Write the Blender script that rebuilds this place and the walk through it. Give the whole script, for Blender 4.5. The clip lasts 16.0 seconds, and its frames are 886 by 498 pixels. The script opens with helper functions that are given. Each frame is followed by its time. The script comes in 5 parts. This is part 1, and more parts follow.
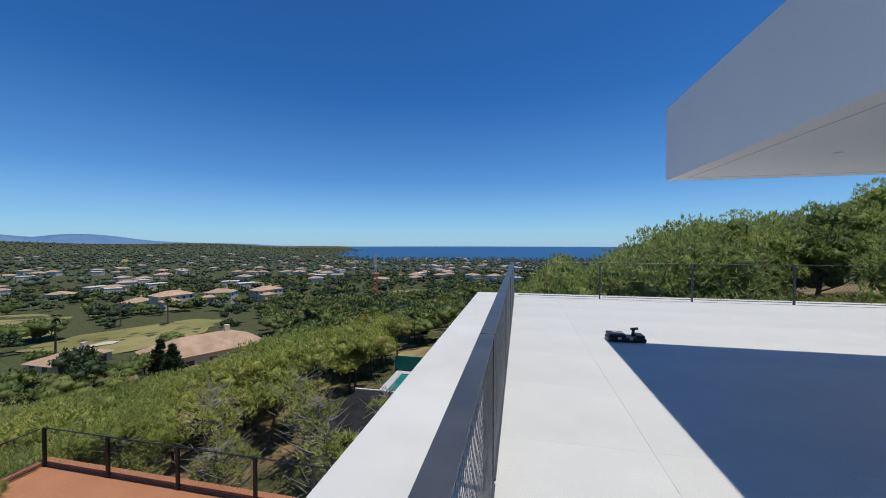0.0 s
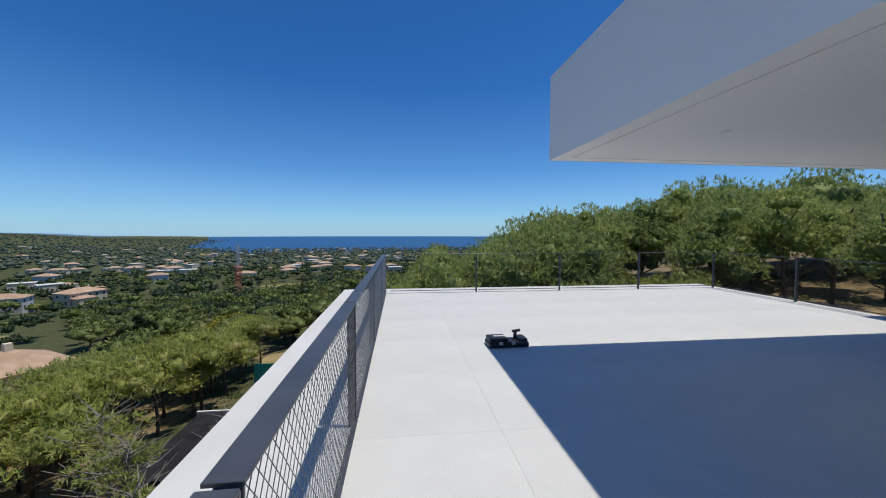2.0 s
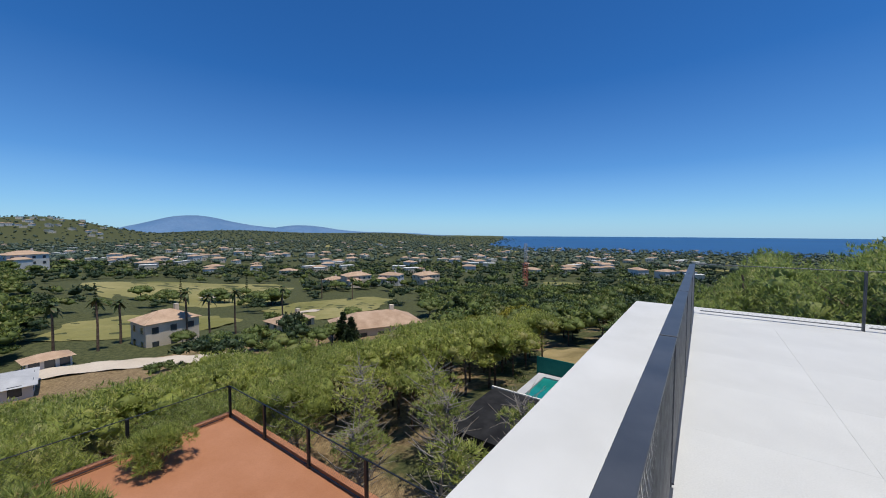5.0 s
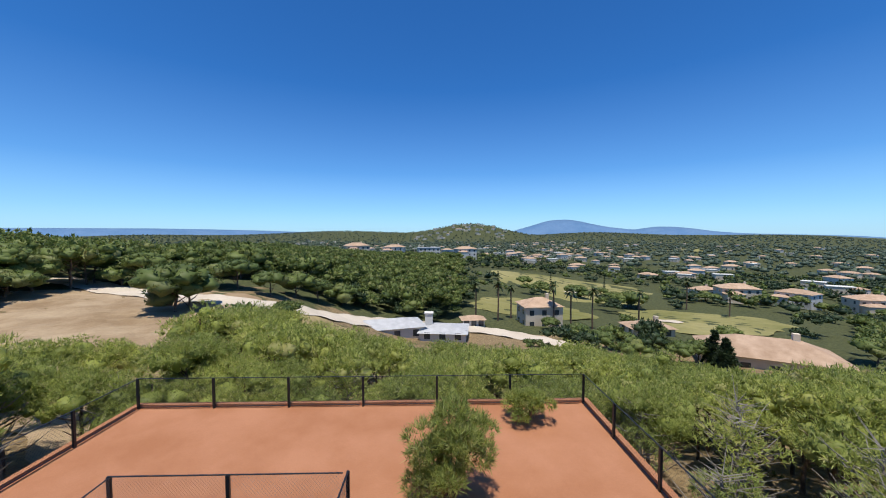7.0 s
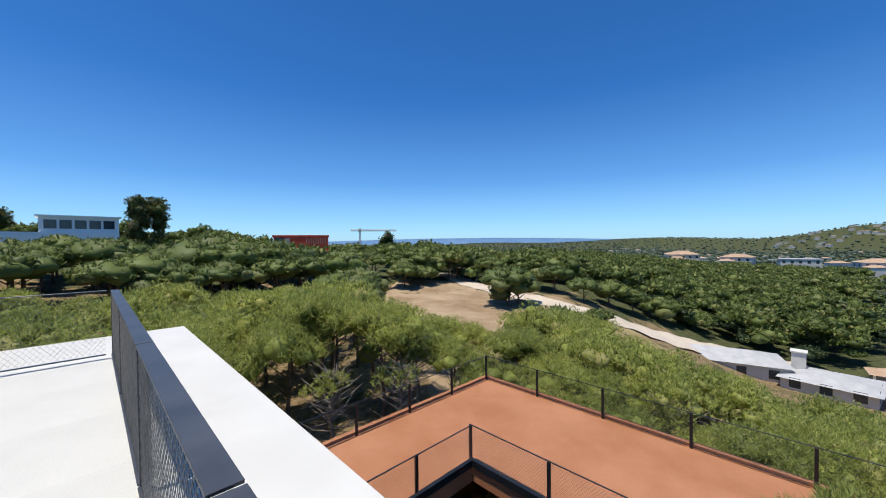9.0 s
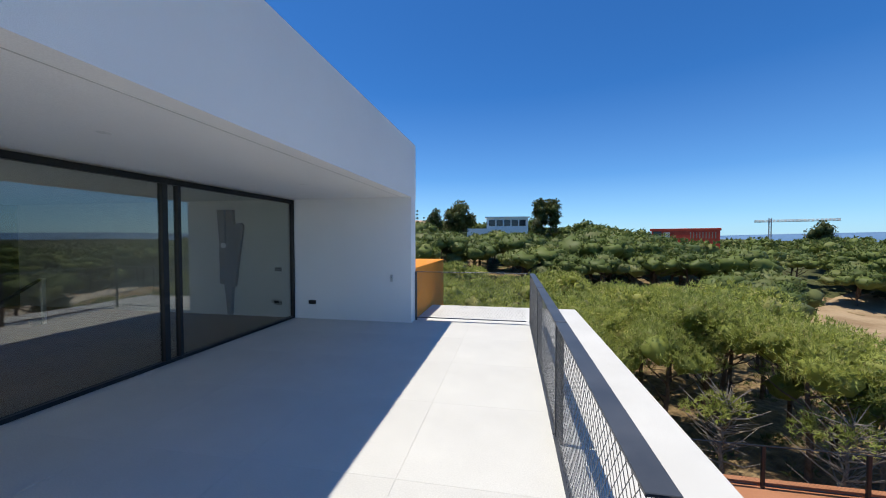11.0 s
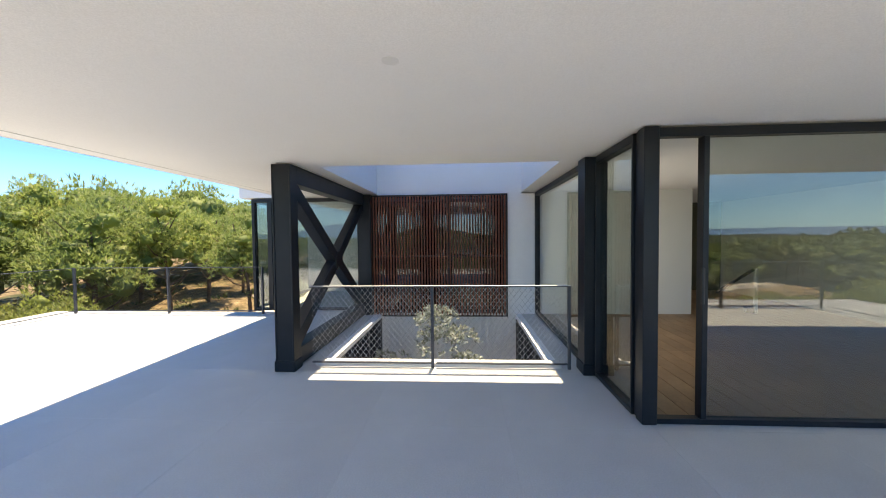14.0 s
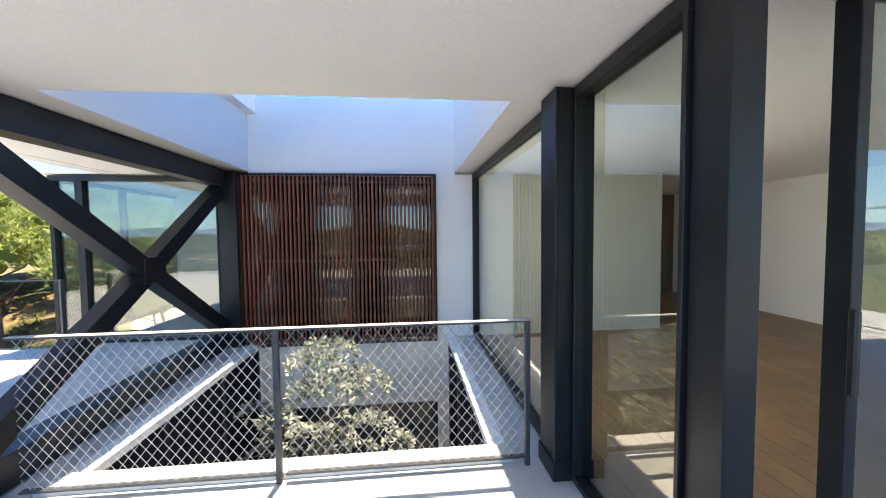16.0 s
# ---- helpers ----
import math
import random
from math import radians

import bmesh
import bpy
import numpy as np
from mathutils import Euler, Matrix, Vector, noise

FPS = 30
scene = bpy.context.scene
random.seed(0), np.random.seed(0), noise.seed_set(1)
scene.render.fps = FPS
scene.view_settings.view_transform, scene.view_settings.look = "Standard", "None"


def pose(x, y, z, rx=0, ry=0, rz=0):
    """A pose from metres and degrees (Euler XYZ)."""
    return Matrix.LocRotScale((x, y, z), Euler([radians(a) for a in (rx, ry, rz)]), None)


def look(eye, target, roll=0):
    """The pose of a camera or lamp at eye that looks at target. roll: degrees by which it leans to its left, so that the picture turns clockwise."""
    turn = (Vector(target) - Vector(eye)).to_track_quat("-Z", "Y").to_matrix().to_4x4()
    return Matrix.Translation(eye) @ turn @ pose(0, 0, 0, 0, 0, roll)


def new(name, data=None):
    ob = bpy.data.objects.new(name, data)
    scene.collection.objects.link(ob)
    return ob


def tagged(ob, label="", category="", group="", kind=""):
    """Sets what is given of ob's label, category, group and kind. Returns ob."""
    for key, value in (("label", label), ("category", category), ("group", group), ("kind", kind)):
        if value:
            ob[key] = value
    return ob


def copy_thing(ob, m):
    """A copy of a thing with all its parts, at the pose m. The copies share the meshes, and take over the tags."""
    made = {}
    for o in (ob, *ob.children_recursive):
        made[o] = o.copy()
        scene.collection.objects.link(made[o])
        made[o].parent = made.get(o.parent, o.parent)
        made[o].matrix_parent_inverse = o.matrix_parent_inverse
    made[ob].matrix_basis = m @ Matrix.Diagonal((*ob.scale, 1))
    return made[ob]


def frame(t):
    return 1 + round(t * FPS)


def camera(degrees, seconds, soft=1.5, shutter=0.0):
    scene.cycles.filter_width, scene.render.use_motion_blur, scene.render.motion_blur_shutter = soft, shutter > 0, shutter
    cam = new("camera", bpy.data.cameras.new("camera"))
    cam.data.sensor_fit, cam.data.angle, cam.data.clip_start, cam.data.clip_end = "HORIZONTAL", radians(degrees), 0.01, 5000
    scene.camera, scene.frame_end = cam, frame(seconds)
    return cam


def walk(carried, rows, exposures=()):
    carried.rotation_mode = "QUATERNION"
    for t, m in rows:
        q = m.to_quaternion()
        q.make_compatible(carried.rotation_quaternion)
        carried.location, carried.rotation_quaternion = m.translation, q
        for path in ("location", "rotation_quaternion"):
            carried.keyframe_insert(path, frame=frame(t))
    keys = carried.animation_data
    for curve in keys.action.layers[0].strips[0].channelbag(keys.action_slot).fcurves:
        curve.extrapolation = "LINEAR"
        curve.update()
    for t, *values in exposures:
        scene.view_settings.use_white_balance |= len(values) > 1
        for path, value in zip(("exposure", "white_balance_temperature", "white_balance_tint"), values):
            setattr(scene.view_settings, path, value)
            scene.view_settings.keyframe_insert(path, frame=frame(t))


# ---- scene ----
cam = camera(101.7, 16.0, soft=1.0)
PATH = [
    (0, (0.163, 5.18, 1.574), (-0.254, 7.136, 1.535), -0.0),
    (0.5, (0.172, 5.534, 1.572), (-0.247, 7.489, 1.522), -0.0),
    (1, (0.235, 5.913, 1.559), (-0.041, 7.893, 1.5), 0.0),
    (1.5, (0.332, 6.283, 1.529), (0.26, 8.28, 1.441), 0.2),
    (2, (0.359, 6.621, 1.556), (0.595, 8.604, 1.461), 0.1),
    (2.5, (0.387, 6.865, 1.566), (0.563, 8.855, 1.473), 0.1),
    (3, (0.348, 6.926, 1.576), (0.256, 8.922, 1.483), 0.3),
    (3.5, (0.251, 6.913, 1.596), (-0.185, 8.863, 1.496), 0.1),
    (3.7, (0.219, 6.898, 1.595), (-0.34, 8.815, 1.494), 0.2),
    (5.8, (0.080, 6.932, 1.661), (-1.551, 8.086, 1.571), -0.2),
    (6, (0.066, 6.955, 1.652), (-1.685, 7.919, 1.563), -0.2),
    (6.5, (0.060, 7.031, 1.555), (-1.861, 7.579, 1.470), -0.0),
    (7, (0.060, 6.993, 1.534), (-1.938, 7.038, 1.449), -0.1),
    (7.5, (0.060, 6.898, 1.528), (-1.887, 6.447, 1.446), 0.0),
    (8, (0.070, 6.957, 1.584), (-1.746, 6.121, 1.519), -0.2),
    (8.2, (0.140, 6.998, 1.603), (-1.620, 6.049, 1.551), -0.5),
    (10.3, (0.285, 6.805, 1.66), (-0.038, 4.832, 1.607), -0.1),
    (10.5, (0.345, 6.814, 1.64), (0.216, 4.818, 1.592), -0.2),
    (11, (0.365, 6.868, 1.675), (0.736, 4.904, 1.616), -0.0),
    (11.5, (0.456, 6.887, 1.677), (1.353, 5.1, 1.62), -0.2),
    (12, (0.595, 6.98, 1.617), (1.997, 5.554, 1.568), -0.0),
    (12.5, (0.8, 7.175, 1.684), (2.551, 6.211, 1.611), -0.1),
    (13, (1.029, 7.303, 1.663), (2.968, 6.82, 1.585), -0.2),
    (13.5, (1.357, 7.277, 1.612), (3.351, 7.145, 1.545), -0.4),
    (14, (1.758, 7.251, 1.593), (3.753, 7.371, 1.526), -0.6),
    (14.5, (2.211, 7.217, 1.597), (4.206, 7.343, 1.53), -0.6),
    (15, (2.769, 7.148, 1.58), (4.764, 7.267, 1.51), -0.5),
    (15.5, (3.278, 7.04, 1.581), (5.277, 7.064, 1.506), -0.7),
    (16, (3.75, 6.81, 1.596), (5.738, 6.617, 1.502), -0.6),
]
EXPOSURES = [(0, 0.0, 6500, 10), (3.7, 0.05, 6500, 10), (5.8, 0.2, 6500, 10), (6.5, 0.34, 6500, 10), (8.2, 0.43, 6600, 10), (10.5, 0.35, 6700, 10), (11.3, 0.45, 6900, 10), (12.0, 0.68, 7600, 11), (12.5, 1.3, 8100, 12), (13.0, 1.6, 8500, 12), (14.5, 1.63, 8500, 12), (15.0, 1.68, 8500, 12), (15.5, 1.82, 8400, 12), (16.0, 2.26, 8200, 12)]
walk(cam, [(t, look(eye, target, roll)) for t, eye, target, roll in PATH], exposures=EXPOSURES)

# ---- world, sun, exposure ----
SUN_FROM = Vector((0.78, -0.11, 3.555)).normalized()
world = bpy.data.worlds.new("sky")
scene.world = world
world.use_nodes = True
wn = world.node_tree
sky = wn.nodes.new("ShaderNodeTexSky")
sky.sky_type = "NISHITA"
sky.sun_disc = False
sky.sun_elevation = math.asin(SUN_FROM.z)
sky.sun_rotation = math.atan2(SUN_FROM.x, SUN_FROM.y)
sky.altitude = 100.0
sky.air_density = 0.75
sky.dust_density = 0.3
sky.ozone_density = 3.0
grade = wn.nodes.new("ShaderNodeMixRGB")
grade.blend_type = "MULTIPLY"
grade.inputs[0].default_value = 1.0
grade.inputs[2].default_value = (0.50, 0.94, 1.24, 1)
deeper = wn.nodes.new("ShaderNodeHueSaturation")
deeper.inputs["Saturation"].default_value = 1.22
wn.links.new(sky.outputs[0], deeper.inputs["Color"])
wn.links.new(deeper.outputs[0], grade.inputs[1])
# pale haze that thins with height above the horizon
where = wn.nodes.new("ShaderNodeTexCoord")
split = wn.nodes.new("ShaderNodeSeparateXYZ")
wn.links.new(where.outputs["Generated"], split.inputs[0])
thin = wn.nodes.new("ShaderNodeValToRGB")
for k in range(2):
    thin.color_ramp.elements.new(0.5)
for el, p, v in zip(thin.color_ramp.elements, (0.0, 0.06, 0.16, 0.36), (0.62, 0.34, 0.10, 0.0)):
    el.position, el.color = p, (v, v, v, 1)
wn.links.new(split.outputs["Z"], thin.inputs[0])
hazed = wn.nodes.new("ShaderNodeMixRGB")
hazed.inputs[2].default_value = (4.2, 6.2, 8.3, 1)
wn.links.new(thin.outputs[0], hazed.inputs[0])
wn.links.new(grade.outputs[0], hazed.inputs[1])
wn.links.new(hazed.outputs[0], wn.nodes["Background"].inputs[0])
wn.nodes["Background"].inputs[1].default_value = 0.098
sun_data = bpy.data.lights.new("sun", "SUN")
sun_data.energy, sun_data.angle, sun_data.color = 3.85, radians(0.53), (1.0, 0.95, 0.83)
sun = new("sun", sun_data)
sun.matrix_world = look(SUN_FROM * 60, (0, 0, 0))

# ---- materials ----


def nodes_of(name):
    m = bpy.data.materials.new(name)
    m.use_nodes = True
    t = m.node_tree
    return m, t, t.nodes["Principled BSDF"]


def add(t, kind, **values):
    n = t.nodes.new(kind)
    for k, v in values.items():
        n.inputs[k].default_value = v
    return n


def ramp(t, source, stops):
    n = t.nodes.new("ShaderNodeValToRGB")
    e = n.color_ramp.elements
    while len(e) < len(stops):
        e.new(0.5)
    for el, (p, c) in zip(e, stops):
        el.position, el.color = p, (*c, 1)
    t.links.new(source, n.inputs[0])
    return n.outputs[0]


def surface(name, a, b, scale=3.0, rough=0.6, metal=0.0, fine=60.0, bump=0.15, depth=0.004, spread=(0.35, 0.65), random_tone=0.0, spec=0.5):
    """Two tones mixed by broad noise, a fine grain in tone and relief, in metres of the object's own space."""
    m, t, p = nodes_of(name)
    co = t.nodes.new("ShaderNodeTexCoord")
    big = add(t, "ShaderNodeTexNoise", Scale=scale, Detail=5.0, Roughness=0.6)
    small = add(t, "ShaderNodeTexNoise", Scale=fine, Detail=4.0, Roughness=0.65)
    t.links.new(co.outputs["Object"], big.inputs[0])
    t.links.new(co.outputs["Object"], small.inputs[0])
    base = ramp(t, big.outputs[0], [(spread[0], a), (spread[1], b)])
    grain = ramp(t, small.outputs[0], [(0.25, (0.86, 0.86, 0.86)), (0.75, (1.08, 1.08, 1.08))])
    mul = t.nodes.new("ShaderNodeMixRGB")
    mul.blend_type = "MULTIPLY"
    mul.inputs[0].default_value = 1.0
    t.links.new(base, mul.inputs[1])
    t.links.new(grain, mul.inputs[2])
    out = mul.outputs[0]
    if random_tone:
        info = t.nodes.new("ShaderNodeObjectInfo")
        tone = ramp(t, info.outputs["Random"], [(0, (1 - random_tone,) * 3), (1, (1 + random_tone,) * 3)])
        m2 = t.nodes.new("ShaderNodeMixRGB")
        m2.blend_type = "MULTIPLY"
        m2.inputs[0].default_value = 1.0
        t.links.new(out, m2.inputs[1])
        t.links.new(tone, m2.inputs[2])
        out = m2.outputs[0]
    t.links.new(out, p.inputs["Base Color"])
    p.inputs["Roughness"].default_value = rough
    p.inputs["Metallic"].default_value = metal
    p.inputs["Specular IOR Level"].default_value = spec
    if bump:
        bn = add(t, "ShaderNodeBump", Strength=bump, Distance=depth)
        t.links.new(small.outputs[0], bn.inputs["Height"])
        t.links.new(bn.outputs[0], p.inputs["Normal"])
    return m


def leafy(name, dark, light, old, tip=0.35, trans=0.25):
    """Leaves: a tone for every tuft, a shift for every tree."""
    m, t, p = nodes_of(name)
    geo = t.nodes.new("ShaderNodeNewGeometry")
    info = t.nodes.new("ShaderNodeObjectInfo")
    base = ramp(t, geo.outputs["Random Per Island"], [(0.0, dark), (0.75, light), (1.0, old)])
    tone = ramp(t, info.outputs["Random"], [(0, (0.78, 0.82, 0.8)), (1, (1.15, 1.12, 1.0))])
    mul = t.nodes.new("ShaderNodeMixRGB")
    mul.blend_type = "MULTIPLY"
    mul.inputs[0].default_value = 1.0
    t.links.new(base, mul.inputs[1])
    t.links.new(tone, mul.inputs[2])
    t.links.new(mul.outputs[0], p.inputs["Base Color"])
    p.inputs["Roughness"].default_value = 0.55
    p.inputs["Specular IOR Level"].default_value = 0.3
    tr = t.nodes.new("ShaderNodeBsdfTranslucent")
    t.links.new(mul.outputs[0], tr.inputs[0])
    mix = t.nodes.new("ShaderNodeMixShader")
    mix.inputs[0].default_value = trans
    t.links.new(p.outputs[0], mix.inputs[1])
    t.links.new(tr.outputs[0], mix.inputs[2])
    t.links.new(mix.outputs[0], t.nodes["Material Output"].inputs[0])
    return m


def glass(name, tint, rough=0.0):
    """A thin pane: clear with a mirror that grows towards grazing angles."""
    m, t, p = nodes_of(name)
    t.nodes.remove(p)
    clear = t.nodes.new("ShaderNodeBsdfTransparent")
    clear.inputs[0].default_value = (*tint, 1)
    gl = t.nodes.new("ShaderNodeBsdfGlossy")
    gl.inputs["Roughness"].default_value = rough
    lw = add(t, "ShaderNodeLayerWeight", Blend=0.5)
    pw = t.nodes.new("ShaderNodeMath")
    pw.operation = "POWER"
    pw.inputs[1].default_value = 4.0
    t.links.new(lw.outputs["Facing"], pw.inputs[0])
    fr = t.nodes.new("ShaderNodeMapRange")
    fr.inputs["To Min"].default_value = 0.13
    fr.inputs["To Max"].default_value = 0.95
    t.links.new(pw.outputs[0], fr.inputs[0])
    mix = t.nodes.new("ShaderNodeMixShader")
    t.links.new(fr.outputs[0], mix.inputs[0])
    t.links.new(clear.outputs[0], mix.inputs[1])
    t.links.new(gl.outputs[0], mix.inputs[2])
    t.links.new(mix.outputs[0], t.nodes["Material Output"].inputs[0])
    return m


M_render = surface("white_render", (0.86, 0.86, 0.855), (0.90, 0.90, 0.89), 0.7, 0.85, fine=220, bump=0.25, depth=0.002, spec=0.25)
M_soffit = surface("soffit_paint", (0.86, 0.855, 0.84), (0.895, 0.89, 0.875), 0.6, 0.9, fine=160, bump=0.12, depth=0.002, spec=0.2)
M_tile = surface("pale_porcelain", (0.535, 0.53, 0.515), (0.60, 0.595, 0.575), 0.9, 0.6, fine=90, bump=0.05, depth=0.001, random_tone=0.015, spec=0.35)
M_grout = surface("grout", (0.53, 0.525, 0.51), (0.585, 0.58, 0.565), 4, 0.9, fine=200, spec=0.2)
M_ledge = surface("ledge_stone", (0.54, 0.535, 0.52), (0.61, 0.605, 0.59), 0.8, 0.7, fine=120, bump=0.1, depth=0.001, spec=0.3)
M_steel = surface("dark_steel", (0.008, 0.010, 0.014), (0.014, 0.017, 0.022), 2.5, 0.42, metal=0.0, fine=300, bump=0.08, depth=0.0006, spec=0.36)
M_rail = surface("rail_paint", (0.042, 0.047, 0.058), (0.065, 0.070, 0.082), 4, 0.42, metal=0.0, fine=260, bump=0.08, depth=0.0006, spec=0.55)
M_wire = surface("wire", (0.14, 0.14, 0.145), (0.24, 0.24, 0.245), 8, 0.4, metal=0.5, fine=300, bump=0)
M_palewire = surface("pale_wire", (0.34, 0.34, 0.345), (0.46, 0.46, 0.465), 8, 0.45, metal=0.3, fine=300, bump=0)
M_darkwire = surface("dark_wire", (0.035, 0.036, 0.038), (0.06, 0.06, 0.064), 8, 0.5, metal=0.3, fine=300, bump=0)
M_bright = surface("brushed_steel", (0.55, 0.55, 0.54), (0.66, 0.66, 0.65), 6, 0.3, metal=0.9, fine=300, bump=0)
M_glass = glass("window_glass", (0.76, 0.81, 0.79))
M_darkglass = glass("dark_window_glass", (0.16, 0.17, 0.17))
M_gravel = surface("red_gravel", (0.345, 0.147, 0.073), (0.42, 0.193, 0.106), 0.5, 0.95, fine=45, bump=0.6, depth=0.02, spec=0.15)
M_orange = surface("orange_render", (0.66, 0.24, 0.028), (0.72, 0.28, 0.04), 1.2, 0.8, fine=150, bump=0.2, depth=0.002, spec=0.25)
M_slat = surface("wood_slat", (0.15, 0.048, 0.030), (0.25, 0.085, 0.052), 3.0, 0.55, fine=40, bump=0.3, depth=0.002, random_tone=0.22, spec=0.3)
M_wood_floor = surface("oak_floor", (0.21, 0.125, 0.065), (0.32, 0.20, 0.11), 2.2, 0.45, fine=26, bump=0.1, depth=0.001, random_tone=0.12)
M_black = surface("black_plastic", (0.012, 0.012, 0.013), (0.022, 0.022, 0.024), 8, 0.45, fine=200, bump=0.1, depth=0.001)
M_art = surface("weathered_wood", (0.035, 0.031, 0.030), (0.09, 0.08, 0.072), 5, 0.7, fine=50, bump=0.4, depth=0.003)
M_inner = surface("interior_paint", (0.74, 0.74, 0.72), (0.78, 0.78, 0.76), 0.8, 0.9, fine=200, bump=0.05, depth=0.001, spec=0.2)
M_olivewall = surface("olive_paint", (0.11, 0.11, 0.075), (0.15, 0.147, 0.10), 0.8, 0.9, fine=120, bump=0.05, depth=0.001)
M_bark = surface("pine_bark", (0.10, 0.065, 0.045), (0.20, 0.145, 0.11), 3, 0.95, fine=22, bump=0.8, depth=0.02, spec=0.1)
M_deadbark = surface("grey_bark", (0.19, 0.165, 0.145), (0.33, 0.295, 0.265), 3, 0.95, fine=22, bump=0.8, depth=0.02, spec=0.1)
M_needle = leafy("pine_needles", (0.20, 0.235, 0.06), (0.39, 0.43, 0.115), (0.45, 0.42, 0.19), trans=0.5)
M_needle_grove = leafy("grove_needles", (0.15, 0.20, 0.06), (0.31, 0.38, 0.12), (0.40, 0.40, 0.18), trans=0.5)
M_needle_dark = leafy("stone_pine_needles", (0.064, 0.095, 0.027), (0.165, 0.21, 0.06), (0.22, 0.22, 0.09), trans=0.35)
M_olive = leafy("silver_leaves", (0.15, 0.17, 0.14), (0.31, 0.335, 0.30), (0.44, 0.46, 0.43))
M_shrub = leafy("shrub_leaves", (0.05, 0.075, 0.02), (0.11, 0.13, 0.05), (0.20, 0.16, 0.08))
M_yellow = leafy("yellow_green_leaves", (0.14, 0.15, 0.015), (0.28, 0.26, 0.03), (0.32, 0.27, 0.06))
M_palm = leafy("palm_leaves", (0.045, 0.07, 0.025), (0.10, 0.13, 0.05), (0.17, 0.14, 0.07))
M_cypress = leafy("dark_conifer_leaves", (0.022, 0.042, 0.018), (0.05, 0.078, 0.032), (0.06, 0.08, 0.04))
# far trees: distance haze is put into the bluish green of the leaves
M_hazewood = leafy("haze_tinted_leaves", (0.045, 0.07, 0.052), (0.085, 0.115, 0.08), (0.12, 0.135, 0.10), trans=0.1)
M_terracotta = surface("terracotta_roof", (0.36, 0.24, 0.16), (0.49, 0.345, 0.245), 0.6, 0.85, fine=9, bump=0.5, depth=0.04, random_tone=0.1, spec=0.2)
M_cream = surface("cream_wall", (0.60, 0.51, 0.39), (0.68, 0.59, 0.47), 0.5, 0.85, fine=30, random_tone=0.12, spec=0.2)
M_white_wall = surface("house_white", (0.56, 0.54, 0.50), (0.66, 0.64, 0.60), 0.5, 0.85, fine=30, random_tone=0.06, spec=0.2)
M_grey_roof = surface("pale_roof", (0.38, 0.38, 0.39), (0.48, 0.48, 0.49), 0.6, 0.8, fine=12, spec=0.2)
M_red = surface("red_cladding", (0.62, 0.06, 0.03), (0.72, 0.085, 0.04), 0.4, 0.6, fine=30, spec=0.3)
M_window = surface("dark_window", (0.035, 0.045, 0.055), (0.06, 0.07, 0.08), 1.0, 0.12, fine=30, bump=0)
M_dirt = surface("dry_dirt", (0.25, 0.17, 0.10), (0.40, 0.30, 0.195), 0.16, 0.95, fine=3.0, bump=0.5, depth=0.08, spec=0.1)
M_straw = surface("dry_grass", (0.20, 0.155, 0.07), (0.36, 0.28, 0.14), 0.25, 0.95, fine=5.0, bump=0.6, depth=0.08, spec=0.1)
M_fair = surface("fairway_grass", (0.17, 0.165, 0.055), (0.29, 0.255, 0.11), 0.035, 0.9, fine=0.9, bump=0.2, depth=0.03, spec=0.1)
M_road = surface("pale_track", (0.50, 0.42, 0.33), (0.58, 0.50, 0.41), 0.15, 0.95, fine=4.0, bump=0.2, depth=0.02, spec=0.1)
M_pool = surface("pool_water", (0.008, 0.16, 0.145), (0.015, 0.22, 0.19), 0.7, 0.06, fine=3.0, bump=0.15, depth=0.01)
M_poolnet = surface("green_net", (0.02, 0.15, 0.12), (0.03, 0.19, 0.15), 0.9, 0.9, fine=120, bump=0.4, depth=0.004, spec=0.1)
M_sea = surface("sea_water", (0.006, 0.05, 0.15), (0.010, 0.065, 0.19), 0.002, 0.35, fine=0.05, bump=0.0, spec=0.2)
M_mast = surface("red_white_mast", (0.42, 0.10, 0.06), (0.50, 0.14, 0.09), 0.3, 0.7, fine=8, bump=0)
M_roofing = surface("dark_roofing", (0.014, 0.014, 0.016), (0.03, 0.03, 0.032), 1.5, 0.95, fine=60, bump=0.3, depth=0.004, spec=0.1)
M_socket = surface("black_socket", (0.01, 0.01, 0.011), (0.016, 0.016, 0.017), 20, 0.3, fine=200, bump=0)


